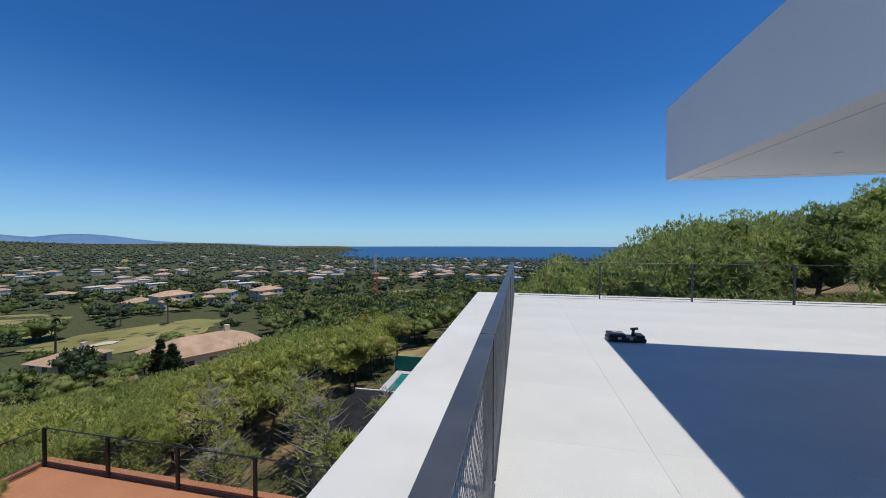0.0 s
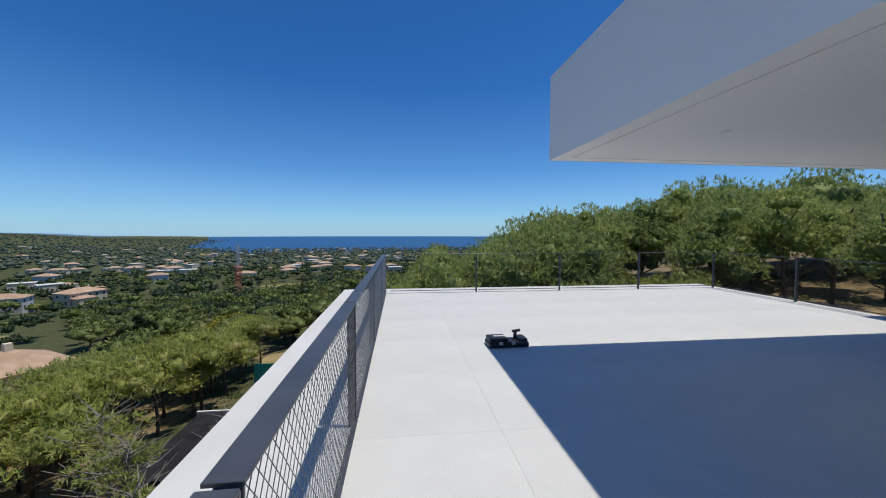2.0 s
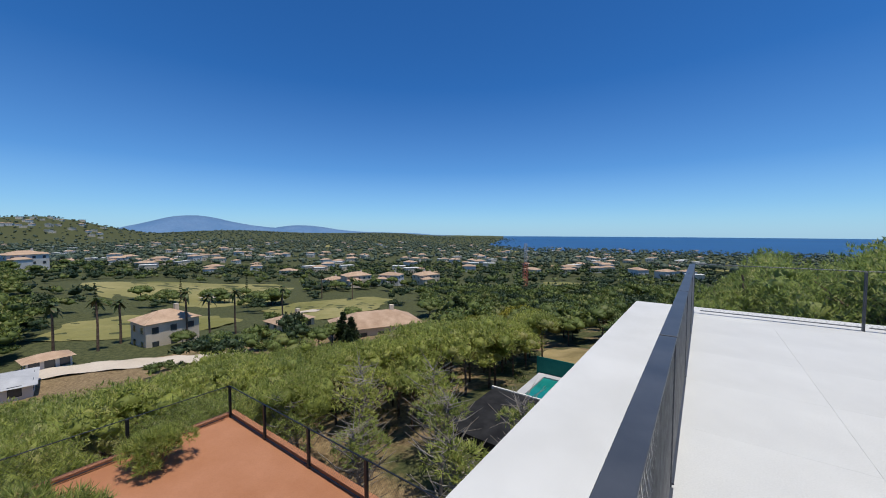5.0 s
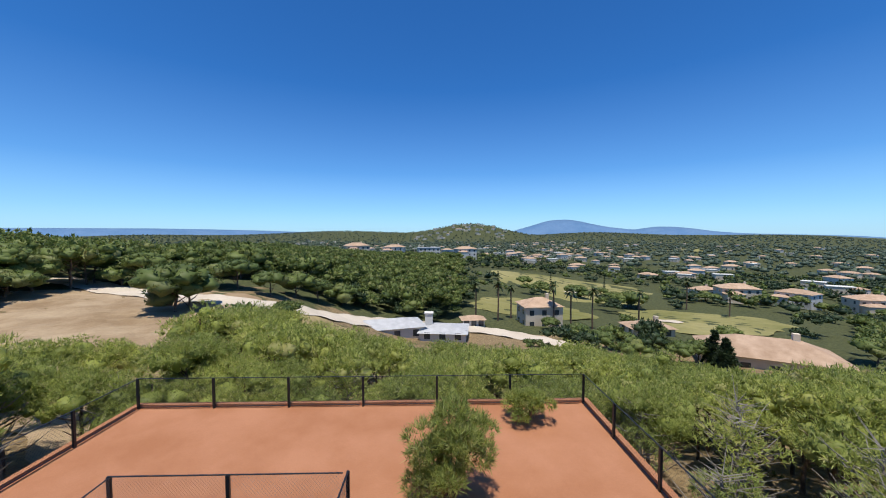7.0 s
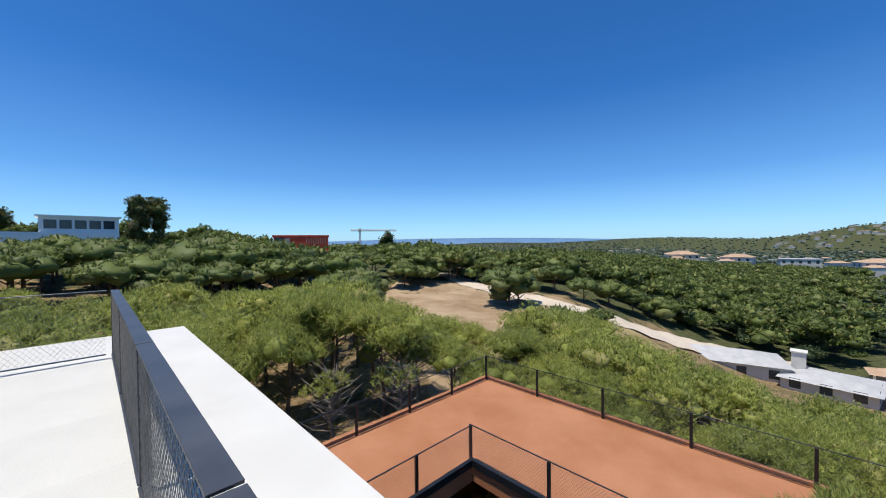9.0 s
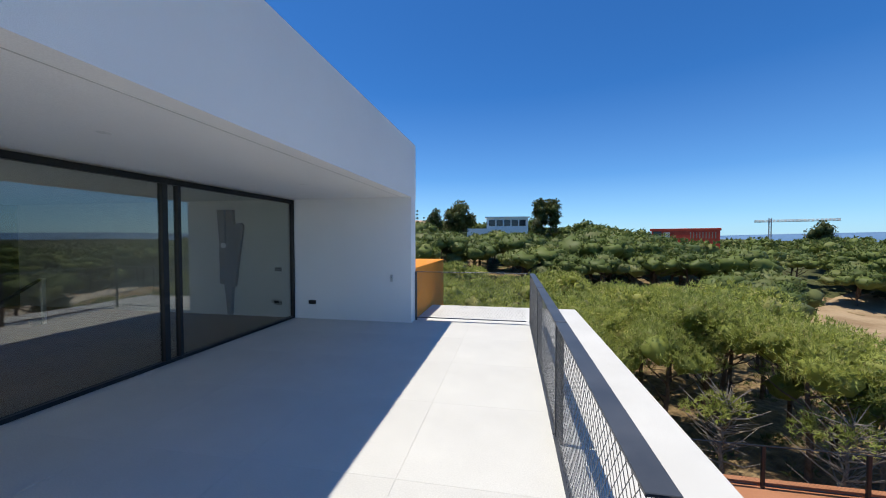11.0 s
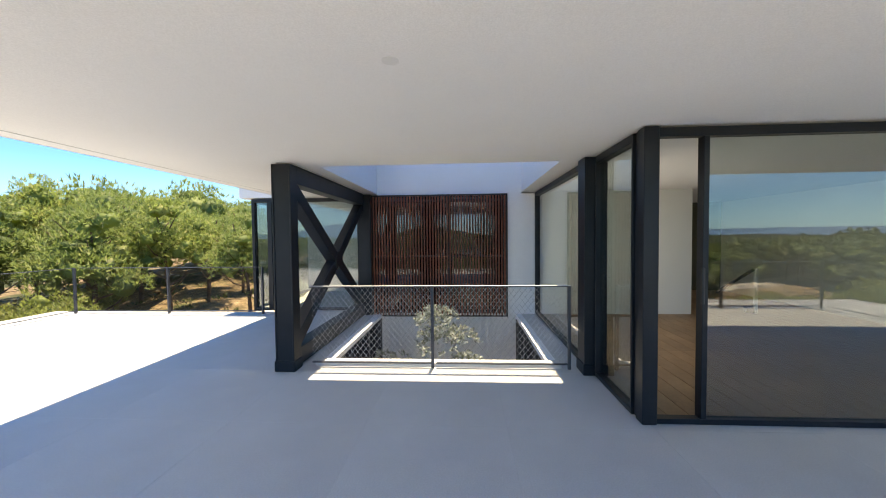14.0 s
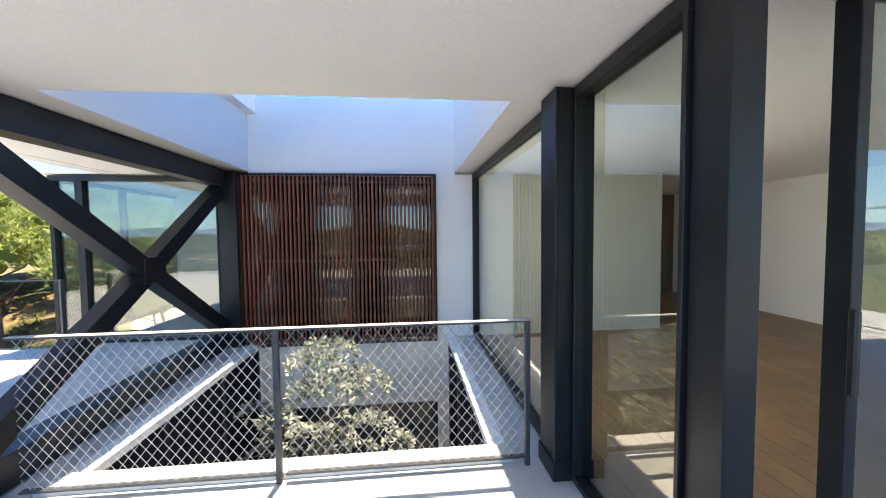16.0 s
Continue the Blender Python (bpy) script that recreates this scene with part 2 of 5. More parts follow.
def ground_material(name, soil_from, soil_to, size):
    """Dry scrub: bare soil, straw grass and low green in patches of several sizes; soil shows above a threshold."""
    m, t, p = nodes_of(name)
    co = t.nodes.new("ShaderNodeTexCoord")
    broad = add(t, "ShaderNodeTexNoise", Scale=0.018 * size, Detail=6.0, Roughness=0.62)
    mid = add(t, "ShaderNodeTexNoise", Scale=0.16 * size, Detail=6.0, Roughness=0.65)
    fine = add(t, "ShaderNodeTexNoise", Scale=2.6 * size, Detail=5.0, Roughness=0.7)
    for n in (broad, mid, fine):
        t.links.new(co.outputs["Object"], n.inputs[0])
    soil = ramp(t, fine.outputs[0], [(0.3, (0.11, 0.075, 0.045)), (0.5, (0.22, 0.155, 0.085)), (0.72, (0.36, 0.27, 0.155))])
    green = ramp(t, fine.outputs[0], [(0.3, (0.030, 0.038, 0.017)), (0.7, (0.11, 0.115, 0.05))])
    mask = t.nodes.new("ShaderNodeMath")
    mask.operation = "ADD"
    t.links.new(broad.outputs[0], mask.inputs[0])
    t.links.new(mid.outputs[0], mask.inputs[1])
    cover = ramp(t, mask.outputs[0], [(soil_from, (0, 0, 0)), (soil_to, (1, 1, 1))])
    mix = t.nodes.new("ShaderNodeMixRGB")
    t.links.new(cover, mix.inputs[0])
    t.links.new(green, mix.inputs[1])
    t.links.new(soil, mix.inputs[2])
    t.links.new(mix.outputs[0], p.inputs["Base Color"])
    p.inputs["Roughness"].default_value = 0.95
    p.inputs["Specular IOR Level"].default_value = 0.1
    bn = add(t, "ShaderNodeBump", Strength=0.7, Distance=0.15)
    t.links.new(fine.outputs[0], bn.inputs["Height"])
    t.links.new(bn.outputs[0], p.inputs["Normal"])
    return m


M_ground = ground_material("scrub_ground", 0.90, 1.08, 1.0)
M_plain = ground_material("wooded_plain", 1.01, 1.15, 0.55)

# ---- mesh helpers ----


def mesh_from(name, verts, faces, material):
    me = bpy.data.meshes.new(name)
    me.from_pydata([tuple(v) for v in verts], [], faces)
    me.materials.append(material)
    me.update()
    return me


def box(bm, x0, y0, z0, x1, y1, z1, bevel=0.0):
    r = bmesh.ops.create_cube(bm, size=1.0)
    vs = r["verts"]
    for v in vs:
        v.co = Vector(((x0 + x1) / 2 + v.co.x * (x1 - x0), (y0 + y1) / 2 + v.co.y * (y1 - y0), (z0 + z1) / 2 + v.co.z * (z1 - z0)))
    if bevel:
        es = {e for v in vs for e in v.link_edges}
        bmesh.ops.bevel(bm, geom=list(es), offset=bevel, segments=1, affect="EDGES")
    return vs


def boxes(*dims, bevel=0.0):
    bm = bmesh.new()
    for d in dims:
        box(bm, *d, bevel=bevel)
    return bm


def bar(bm, a, b, w, h, up=(0, 0, 1), bevel=0.0):
    """A rectangular bar from a to b, w across and h along up."""
    a, b = Vector(a), Vector(b)
    d = (b - a).normalized()
    s = d.cross(Vector(up)).normalized()
    u = s.cross(d)
    m = Matrix((s, d, u)).transposed().to_4x4()
    m.translation = (a + b) / 2
    L = (b - a).length
    vs = box(bm, -w / 2, -L / 2, -h / 2, w / 2, L / 2, h / 2) if not bevel else None
    if bevel:
        before = set(bm.verts)
        box(bm, -w / 2, -L / 2, -h / 2, w / 2, L / 2, h / 2, bevel)
        vs = [v for v in bm.verts if v not in before]
    bmesh.ops.transform(bm, matrix=m, verts=vs)


def tube(bm, a, b, r, n=8, r2=None):
    a, b = Vector(a), Vector(b)
    m = (b - a).to_track_quat("Z", "Y").to_matrix().to_4x4()
    m.translation = (a + b) / 2
    bmesh.ops.create_cone(bm, cap_ends=True, segments=n, radius1=r, radius2=r if r2 is None else r2, depth=(b - a).length, matrix=m)


def thing(name, label, category, at=(0, 0, 0), group="", kind=""):
    ob = new(name)
    ob.empty_display_size = 0.1
    ob.location = at
    return tagged(ob, label, category, group, kind)


def part(name, bm, material, parent=None, label=""):
    me = bpy.data.meshes.new(name)
    bm.to_mesh(me)
    bm.free()
    me.materials.append(material)
    ob = new(name, me)
    ob.parent = parent
    return tagged(ob, label)


def structure(name, bm, material, label, category):
    return tagged(part(name, bm, material), label, category, kind="structure")

# ---- ground ----


CX, CY = 0.0, 7.0
RADII = np.array([8.0, 20, 40, 70, 120, 200, 400])
RELIEF = np.array([
    [-7.0, -7.6, -10, -13.5, -19, -26, -36],
    [-7.5, -8.0, -12, -16.5, -21.5, -28, -36],
    [-8.0, -9.4, -14.5, -19.5, -23, -28, -36],
    [-8.0, -9.4, -14.5, -19.5, -20, -18.5, -22],
    [-7.8, -7.6, -8.8, -8.2, -8.5, -9.5, -16],
    [-7.5, -7.0, -8, -8, -4.5, -6, -12],
    [-7.0, -7.0, -6.5, -4.0, 1.0, 2.5, -2],
    [-5.0, -5.5, -4.5, -1.5, 2.5, 3, 2],
    [-5.0, -4.5, -3, -1, 1, 2, 3],
    [-5.0, -3.2, -2, -1, 0, 1, 2],
    [-5.0, -1.9, -1, -0.5, -1, -1, -3],
    [-6.0, -3.4, -3.6, -5, -7, -12, -22]])


def heights(x, y):
    """Ground height over the plan: a table by bearing and distance near the house, plain and hills beyond."""
    x, y = np.asarray(x, float), np.asarray(y, float)
    dx, dy = x - CX, y - CY
    r = np.maximum(np.hypot(dx, dy), 0.01)
    yaw = np.degrees(np.arctan2(-dx, dy)) % 360
    k = yaw / 30
    k0 = np.floor(k).astype(int) % 12
    f = k - np.floor(k)
    f = f * f * (3 - 2 * f)
    lr = np.log(np.clip(r, 8, 400))
    near = np.zeros_like(r)
    for i in range(12):
        col = np.interp(lr, np.log(RADII), RELIEF[i])
        near += np.where(k0 == i, 1 - f, 0) * col + np.where((k0 + 1) % 12 == i, f, 0) * col
    seaward = np.clip(np.cos(np.radians(yaw + 18)) * 4 - 2.0, 0, 1)
    t = np.clip((np.log(r) - np.log(400)) / (np.log(1700) - np.log(400)), 0, 1)
    plain = -46 - 22 * seaward
    z = near + (plain - near) * t
    # rolling hills far off, away from the sea
    far = np.clip((r - 900) / 2400, 0, 1)
    inland = 1 - seaward
    z += inland * far * (34 + 14 * np.sin(np.radians(yaw * 7)) + 9 * np.sin(np.radians(yaw * 17 + 40)))
    z += 92 * np.exp(-(((yaw - 84) / 7.5) ** 2) - ((r - 2300) / 420) ** 2)
    z += 45 * np.exp(-(((yaw - 100) / 10) ** 2) - ((r - 2600) / 500) ** 2)
    z += np.where(r > 60, 0.9 * np.sin(x * 0.045 + 1.3) * np.cos(y * 0.052) * np.clip((r - 60) / 60, 0, 1), 0)
    z += 0.18 * np.sin(x * 0.9) * np.sin(y * 0.8 + 1)
    # the platform cut for the house
    inside = (x > -13) & (x < 12) & (y > -3.6) & (y < 18)
    return np.where(inside, np.minimum(z, -7.6), z)


def spot(yaw, r):
    """Plan position at a bearing (0 along +y, turning left) and distance."""
    a = math.radians(yaw)
    return CX - math.sin(a) * r, CY + math.cos(a) * r


def ground_sheet():
    rings = np.concatenate([[0.0], np.exp(np.linspace(math.log(2.0), math.log(4950), 150))])
    n = 240
    a = np.linspace(0, 2 * math.pi, n, endpoint=False)
    X = CX - np.outer(rings, np.sin(a))
    Y = CY + np.outer(rings, np.cos(a))
    Z = heights(X, Y)
    verts = np.stack([X, Y, Z], -1).reshape(-1, 3)
    faces = [(i * n + j, i * n + (j + 1) % n, (i + 1) * n + (j + 1) % n, (i + 1) * n + j) for i in range(len(rings) - 1) for j in range(n)]
    me = mesh_from("ground", verts, faces, M_ground)
    me.materials.append(M_plain)
    me.polygons.foreach_set("material_index", [1 if rings[i] > 75 else 0 for i in range(len(rings) - 1) for j in range(n)])
    me.polygons.foreach_set("use_smooth", [True] * len(me.polygons))
    tagged(new("ground", me), "dry scrub hillside falling to a wooded plain", "ground", kind="structure")


ground_sheet()
bm = bmesh.new()
bmesh.ops.create_circle(bm, cap_ends=True, radius=4950, segments=96, matrix=Matrix.Translation((CX, CY, -60)))
structure("water", bm, M_sea, "deep blue sea along the horizon", "sea")


def draped(name, yaw0, yaw1, r0, r1, material, label, category, lift=0.12, power=2.4):
    """A rounded patch laid on the ground between two bearings and two distances."""
    n, k = 40, 10
    verts, faces = [], []
    for i in range(k + 1):
        for j in range(n):
            a = 2 * math.pi * j / n
            q = i / k * (1 + 0.10 * math.sin(3 * a + yaw0) + 0.07 * math.sin(7 * a + r0))
            c, s = math.cos(a), math.sin(a)
            u = math.copysign(abs(c) ** (2 / power), c) * q
            v = math.copysign(abs(s) ** (2 / power), s) * q
            px, py = spot((yaw0 + yaw1) / 2 + u * (yaw1 - yaw0) / 2, (r0 + r1) / 2 + v * (r1 - r0) / 2)
            verts.append((px, py, float(heights(px, py)) + lift))
    for i in range(k):
        for j in range(n):
            faces.append((i * n + j, i * n + (j + 1) % n, (i + 1) * n + (j + 1) % n, (i + 1) * n + j))
    ob = new(name, mesh_from(name, verts, faces, material))
    return tagged(ob, label, category, kind="structure")

# ---- the terrace and the house ----


EDGE_W, EDGE_N, EDGE_S = -1.12, 16.5, -2.0
ROOF_W, ROOF_N, ROOF_TOP, CEIL = 2.30, 11.18, 3.555, 2.49
GX = 4.88          # glazed front
VX0, VX1, VY0, VY1 = 6.12, 9.18, 6.10, 9.12   # the open court
EAST = 9.15
structure("terrace_slab", boxes(
    (EDGE_W, EDGE_S, -0.42, VX0, EDGE_N, -0.003),
    (VX0, EDGE_S, -0.42, 12.6, VY0, -0.003),
    (VX0, VY1, -0.42, 12.6, 11.3, -0.003),
    (VX0, 11.3, -0.42, EAST + 0.2, EDGE_N, -0.003),
    (VX1 + 0.25, VY0, -0.42, 12.6, VY1, -0.003)), M_grout, "pale concrete terrace slab under the tiles", "floor slab")
structure("ledge_west", boxes((EDGE_W, EDGE_S, -0.008, -0.06, EDGE_N, 0.0)), M_ledge, "white outer ledge beyond the terrace railing", "ledge")
structure("ledge_north", boxes((-0.057, 15.80, -0.008, EAST + 0.2, EDGE_N, 0.0)), M_ledge, "white outer ledge beyond the far railing", "ledge")
structure("ledge_south", boxes((-0.057, EDGE_S, -0.008, 2.3, -0.29, 0.0)), M_ledge, "white outer ledge beyond the end railing", "ledge")
structure("wall_lower", boxes(
    (EDGE_W + 0.35, EDGE_S + 0.3, -8.4, EDGE_W + 0.6, EDGE_N - 0.3, -0.42),
    (EDGE_W + 0.6, EDGE_N - 0.55, -8.4, EAST + 0.1, EDGE_N - 0.3, -0.42),
    (EAST - 0.15, 11.3, -8.4, EAST + 0.1, EDGE_N - 0.55, -0.42),
    (EDGE_W + 0.6, EDGE_S + 0.3, -8.4, 12.5, EDGE_S + 0.55, -0.42)), M_render, "white rendered wall of the storey below", "wall")
# roof as a ring round the court, the end wall and the inner walls
RIM = 3.30
bm = boxes((ROOF_W, -0.32, CEIL, VX0 + 0.10, ROOF_N, ROOF_TOP),
           (VX0 + 0.10, -0.32, CEIL, 12.6, VY0 - 0.01, ROOF_TOP),
           (VX0 + 0.10, 9.06, CEIL, 12.6, ROOF_N, ROOF_TOP),
           (VX1 + 0.25, VY0 - 0.01, CEIL, 12.6, 9.06, ROOF_TOP))
structure("roof", bm, M_soffit, "white flat roof slab with a square opening", "roof")
# lip added high in the opening to narrow the sunlight on the floor
structure("roof_sun_lip", boxes((VX0 + 0.10, VY0 - 0.01, RIM, VX0 + 0.25, 9.06, ROOF_TOP + 0.01), (VX0 + 0.25, 8.93, RIM, VX1, 9.06, ROOF_TOP + 0.01)), M_render, "added white lip in the roof opening that trims the sun", "upstand")
structure("wall_south", boxes((ROOF_W, -0.32, -0.01, 12.6, 0.0, CEIL)), M_render, "white rendered end wall of the house", "wall")
structure("fascia_west", boxes((ROOF_W - 0.004, -0.324, CEIL - 0.004, ROOF_W, ROOF_N, ROOF_TOP + 0.004)), M_render, "smooth white rendered fascia of the roof", "fascia")
structure("fascia_north", boxes((ROOF_W, ROOF_N, CEIL - 0.004, 12.6, ROOF_N + 0.004, ROOF_TOP + 0.004)), M_render, "smooth white rendered fascia of the roof", "fascia")
for name, d in (("wall_court_side", (VX1, 5.70, -4.2, VX1 + 0.25, 6.38, 2.46)), ("wall_court_edge", (VX1, 9.24, -4.2, VX1 + 0.25, 9.42, 2.46)),
                ("wall_court_upper", (VX1, 6.093, 2.46, VX1 + 0.25, 9.057, 3.55)), ("wall_court_lower", (VX1, 6.38, -1.0, VX1 + 0.25, 9.24, -0.05))):
    structure(name, boxes(d), M_render, "white rendered wall at the back of the court", "wall")

# floor tiles of the terrace, laid with narrow joints (the tiles themselves are the last lines of the file)
TILE = 1.2

# dark recess that runs along the soffit behind the fascia
structure("trim_soffit", boxes((ROOF_W + 0.205, 0.02, CEIL - 0.003, ROOF_W + 0.212, ROOF_N - 0.2, CEIL + 0.02),
                               (ROOF_W + 0.212, ROOF_N - 0.212, CEIL - 0.003, 12.0, ROOF_N - 0.2, CEIL + 0.02)), M_grout,
          "thin grey drip joint in the soffit", "joint")

# steel frame of the court: columns, chords, crossed diagonals


def column(name, x0, y0, x1, y1, label):
    c = thing(name, label, "column", ((x0 + x1) / 2, (y0 + y1) / 2, 0))
    cx, cy = (x0 + x1) / 2, (y0 + y1) / 2
    web = boxes((x0 - cx + 0.015, -0.02, 0, x1 - cx - 0.015, 0.02, CEIL - 0.02))
    part("web", web, M_steel, c)
    for a, b in ((y0 - cy, y0 - cy + 0.02), (y1 - cy - 0.02, y1 - cy)):
        part("flange", boxes((x0 - cx, a, 0.012, x1 - cx, b, CEIL - 0.02), bevel=0.003), M_steel, c)
    part("casing", boxes((x0 - cx + 0.01, y0 - cy + 0.021, 0.012, x0 - cx + 0.03, y1 - cy - 0.021, CEIL - 0.02)), M_steel, c)
    part("base_plate", boxes((x0 - cx - 0.012, y0 - cy - 0.012, 0, x1 - cx + 0.012, y1 - cy + 0.012, 0.13), bevel=0.006), M_steel, c)
    return c


column("steel_column", 5.90, 9.29, 6.08, 9.52, "dark painted steel column at the corner of the court")
column("steel_column", 5.90, 5.655, 6.14, 5.905, "dark painted steel column beside the glazed room")
column("steel_column", 9.02, 9.17, 9.16, 9.44, "dark painted steel column against the court wall")

truss = thing("steel_truss", "dark painted steel truss with crossed diagonals beside the court", "truss", (7.6, 9.40, 0))
T0, T1 = -1.50, 1.40


def truss_part(name, a, b, w, h):
    bm = bmesh.new()
    bar(bm, a, b, w, h, bevel=0.004)
    part(name, bm, M_steel, truss)


truss_part("top_chord", (T0, 0, 2.37), (T1, 0, 2.37), 0.20, 0.22)
truss_part("bottom_chord", (T0, 0, 0.13), (T1, 0, 0.13), 0.20, 0.22)
truss_part("diagonal", (T0, 0.0, 2.20), (T1, 0.0, 0.30), 0.16, 0.17)
truss_part("diagonal", (T0, 0.004, 0.30), (-0.08, 0.004, 1.19), 0.15, 0.17)
truss_part("diagonal", (0.08, 0.004, 1.31), (T1, 0.004, 2.20), 0.15, 0.17)
part("gusset", boxes((-0.16, -0.085, 1.12, 0.16, 0.085, 1.38), bevel=0.01), M_steel, truss)

# glazed front of the living room


def glazing(name, along, fixed, a, b, stops, label, frame_w=0.06, depth=0.10, z0=0.012, z1=2.47, heavy=(), group="", unglazed=(), last_w=None):
    """A run of panes between posts, along x or y at a fixed place of the other axis."""
    g = thing(name, label, "window", group=group, kind="structure")

    def bx(u0, u1, w0, w1, zz0, zz1, bevel=0.0):
        return boxes((u0, fixed + w0, zz0, u1, fixed + w1, zz1), bevel=bevel) if along == "x" else boxes((fixed + w0, u0, zz0, fixed + w1, u1, zz1), bevel=bevel)
    h = depth / 2
    part("top_frame", bx(a, b, -h, h, z1 - 0.075, z1, 0.003), M_steel, g)
    part("bottom_frame", bx(a, b, -h, h, z0 - 0.01, z0 + 0.035, 0.003), M_steel, g)
    cuts = [a] + list(stops) + [b]
    for i, s in enumerate(cuts):
        w = frame_w * (1.7 if i in heavy else 1.0)
        if last_w and i == len(cuts) - 1:
            w = last_w
        u0 = s if i == 0 else (s - w if i == len(cuts) - 1 else s - w / 2)
        part("mullion", bx(u0, u0 + w, -h - 0.002, h + 0.002, z0 + 0.035, z1 - 0.075, 0.003), M_steel, g)
    for i, (u0, u1) in enumerate(zip(cuts, cuts[1:])):
        if i in unglazed:
            continue
        pane = part("pane", bx(u0 + 0.02, u1 - 0.02, -0.006, 0.006, z0 + 0.03, z1 - 0.07), M_glass, g)
        pane.visible_shadow = False
    return g


front = glazing("window_1", "y", GX, 0.004, 5.66, [2.66, 2.87, 5.275], "tall sliding glass front in dark frames, one leaf ajar", frame_w=0.045, depth=0.08, heavy=(2,), unglazed=(3,), last_w=0.012)
part("door_handle", boxes((GX - 0.080, 5.300, 1.02, GX - 0.052, 5.325, 1.32), bevel=0.006), M_black, front, "black upright pull handle")
post = thing("corner_post", "dark metal corner post of the glazed room", "post", (GX, 5.72, 0))
part("post_face", boxes((-0.06, -0.06, 0, 0.06, 0.06, CEIL - 0.012), bevel=0.004), M_steel, post)
part("cover_strip", boxes((0.062, -0.05, 0.01, 0.115, 0.05, CEIL - 0.02), bevel=0.003), M_steel, post)
glazing("window_2", "x", 5.74, 5.0, 5.895, [], "narrow clear glass return beside the steel column", frame_w=0.025)
glazing("window_3", "x", 5.78, 6.145, VX1 - 0.004, [], "large clear glass wall along the court", z0=0.03)

# added fill lamp in front of the solid inner living room wall
inner_fill = bpy.data.lights.new("inner_wall_fill", "AREA")
inner_fill.shape, inner_fill.size, inner_fill.size_y, inner_fill.energy, inner_fill.color = "RECTANGLE", 2.7, 2.2, 9, (0.90, 0.95, 1.0)
inner_fill_ob = new("inner_wall_fill", inner_fill)
inner_fill_ob.matrix_world = look((10.85, 5.66, 1.27), (9.6, 0.0, 1.1))
# daylight of the open court, entering through its glass wall
court_day = bpy.data.lights.new("court_daylight", "AREA")
court_day.shape, court_day.size, court_day.size_y, court_day.energy, court_day.color = "RECTANGLE", 2.8, 2.3, 11, (0.92, 0.96, 1.0)
court_ob = new("court_daylight", court_day)
court_ob.matrix_world = look((7.62, 5.70, 1.27), (7.62, 0.0, 1.2))
# inside the living room
structure("floor_living", boxes((GX + 0.08, 0.004, -0.008, 12.4, 5.69, -0.002)), M_grout, "subfloor of the living room", "floor")
structure("wall_living_pier", boxes((9.16, 2.77, -0.01, 9.34, 5.69, CEIL)), M_inner, "white inner wall at the back of the living room", "wall")
newel = thing("stair_rail", "black stair rail with a pale newel post", "railing", (9.3, 1.45, 0.0))
part("newel", boxes((-0.03, -0.03, 0, 0.03, 0.03, 0.9), bevel=0.006), M_inner, newel)
bm = bmesh.new()
bar(bm, (0, 0.04, 0.88), (0, 0.75, 0.42), 0.04, 0.05, bevel=0.006)
part("handrail", bm, M_black, newel)
part("newel_foot", boxes((-0.05, 0.05, 0.0, 0.05, 0.2, 0.14), bevel=0.01), M_black, newel)
structure("wall_living_back", boxes((12.4, 0.0, -0.01, 12.6, 9.1, CEIL)), M_olivewall, "olive painted inner wall beyond the living room", "wall")
structure("wall_living_inner", boxes((VX1 + 0.25, 5.70, -0.01, 12.4, 5.82, CEIL)), M_inner, "white inner wall beside the court", "wall")
structure("wall_living_south", boxes((GX + 0.08, 0.0, -0.004, 12.4, 0.02, CEIL)), M_inner, "white plastered inner end wall", "wall")


def socket(x, y, z, name, w, label):
    s = thing(name, label, "socket", (x, y, z))
    plate = part("plate", boxes((-w / 2, 0, -0.042, w / 2, 0.010, 0.042), bevel=0.003), M_socket, s)
    for k in (-w / 4, w / 4):
        bm = bmesh.new()
        tube(bm, (k, 0.0101, 0), (k, 0.014, 0), 0.022, 12)
        part("outlet", bm, M_black, plate)


socket(4.44, 0.0, 0.345, "wall_socket", 0.17, "black double wall socket on the white terrace wall")
socket(5.21, 0.02, 1.02, "light_switch", 0.16, "black double light switch on the inner wall")
socket(5.22, 0.02, 0.31, "wall_socket", 0.19, "black double wall socket low on the inner wall")
tap = thing("wall_tap", "small pale metal wall light fitting on the white terrace wall", "wall fitting", (2.71, 0.0, 0.88))
tap_plate = part("plate", boxes((-0.025, 0, -0.07, 0.025, 0.012, 0.07), bevel=0.004), M_bright, tap)
bm = bmesh.new()
tube(bm, (0, 0.012, 0.02), (0, 0.05, 0.0), 0.012, 10)
part("spout", bm, M_bright, tap_plate)

# carved wall piece: three upright tongues that join and taper to a foot


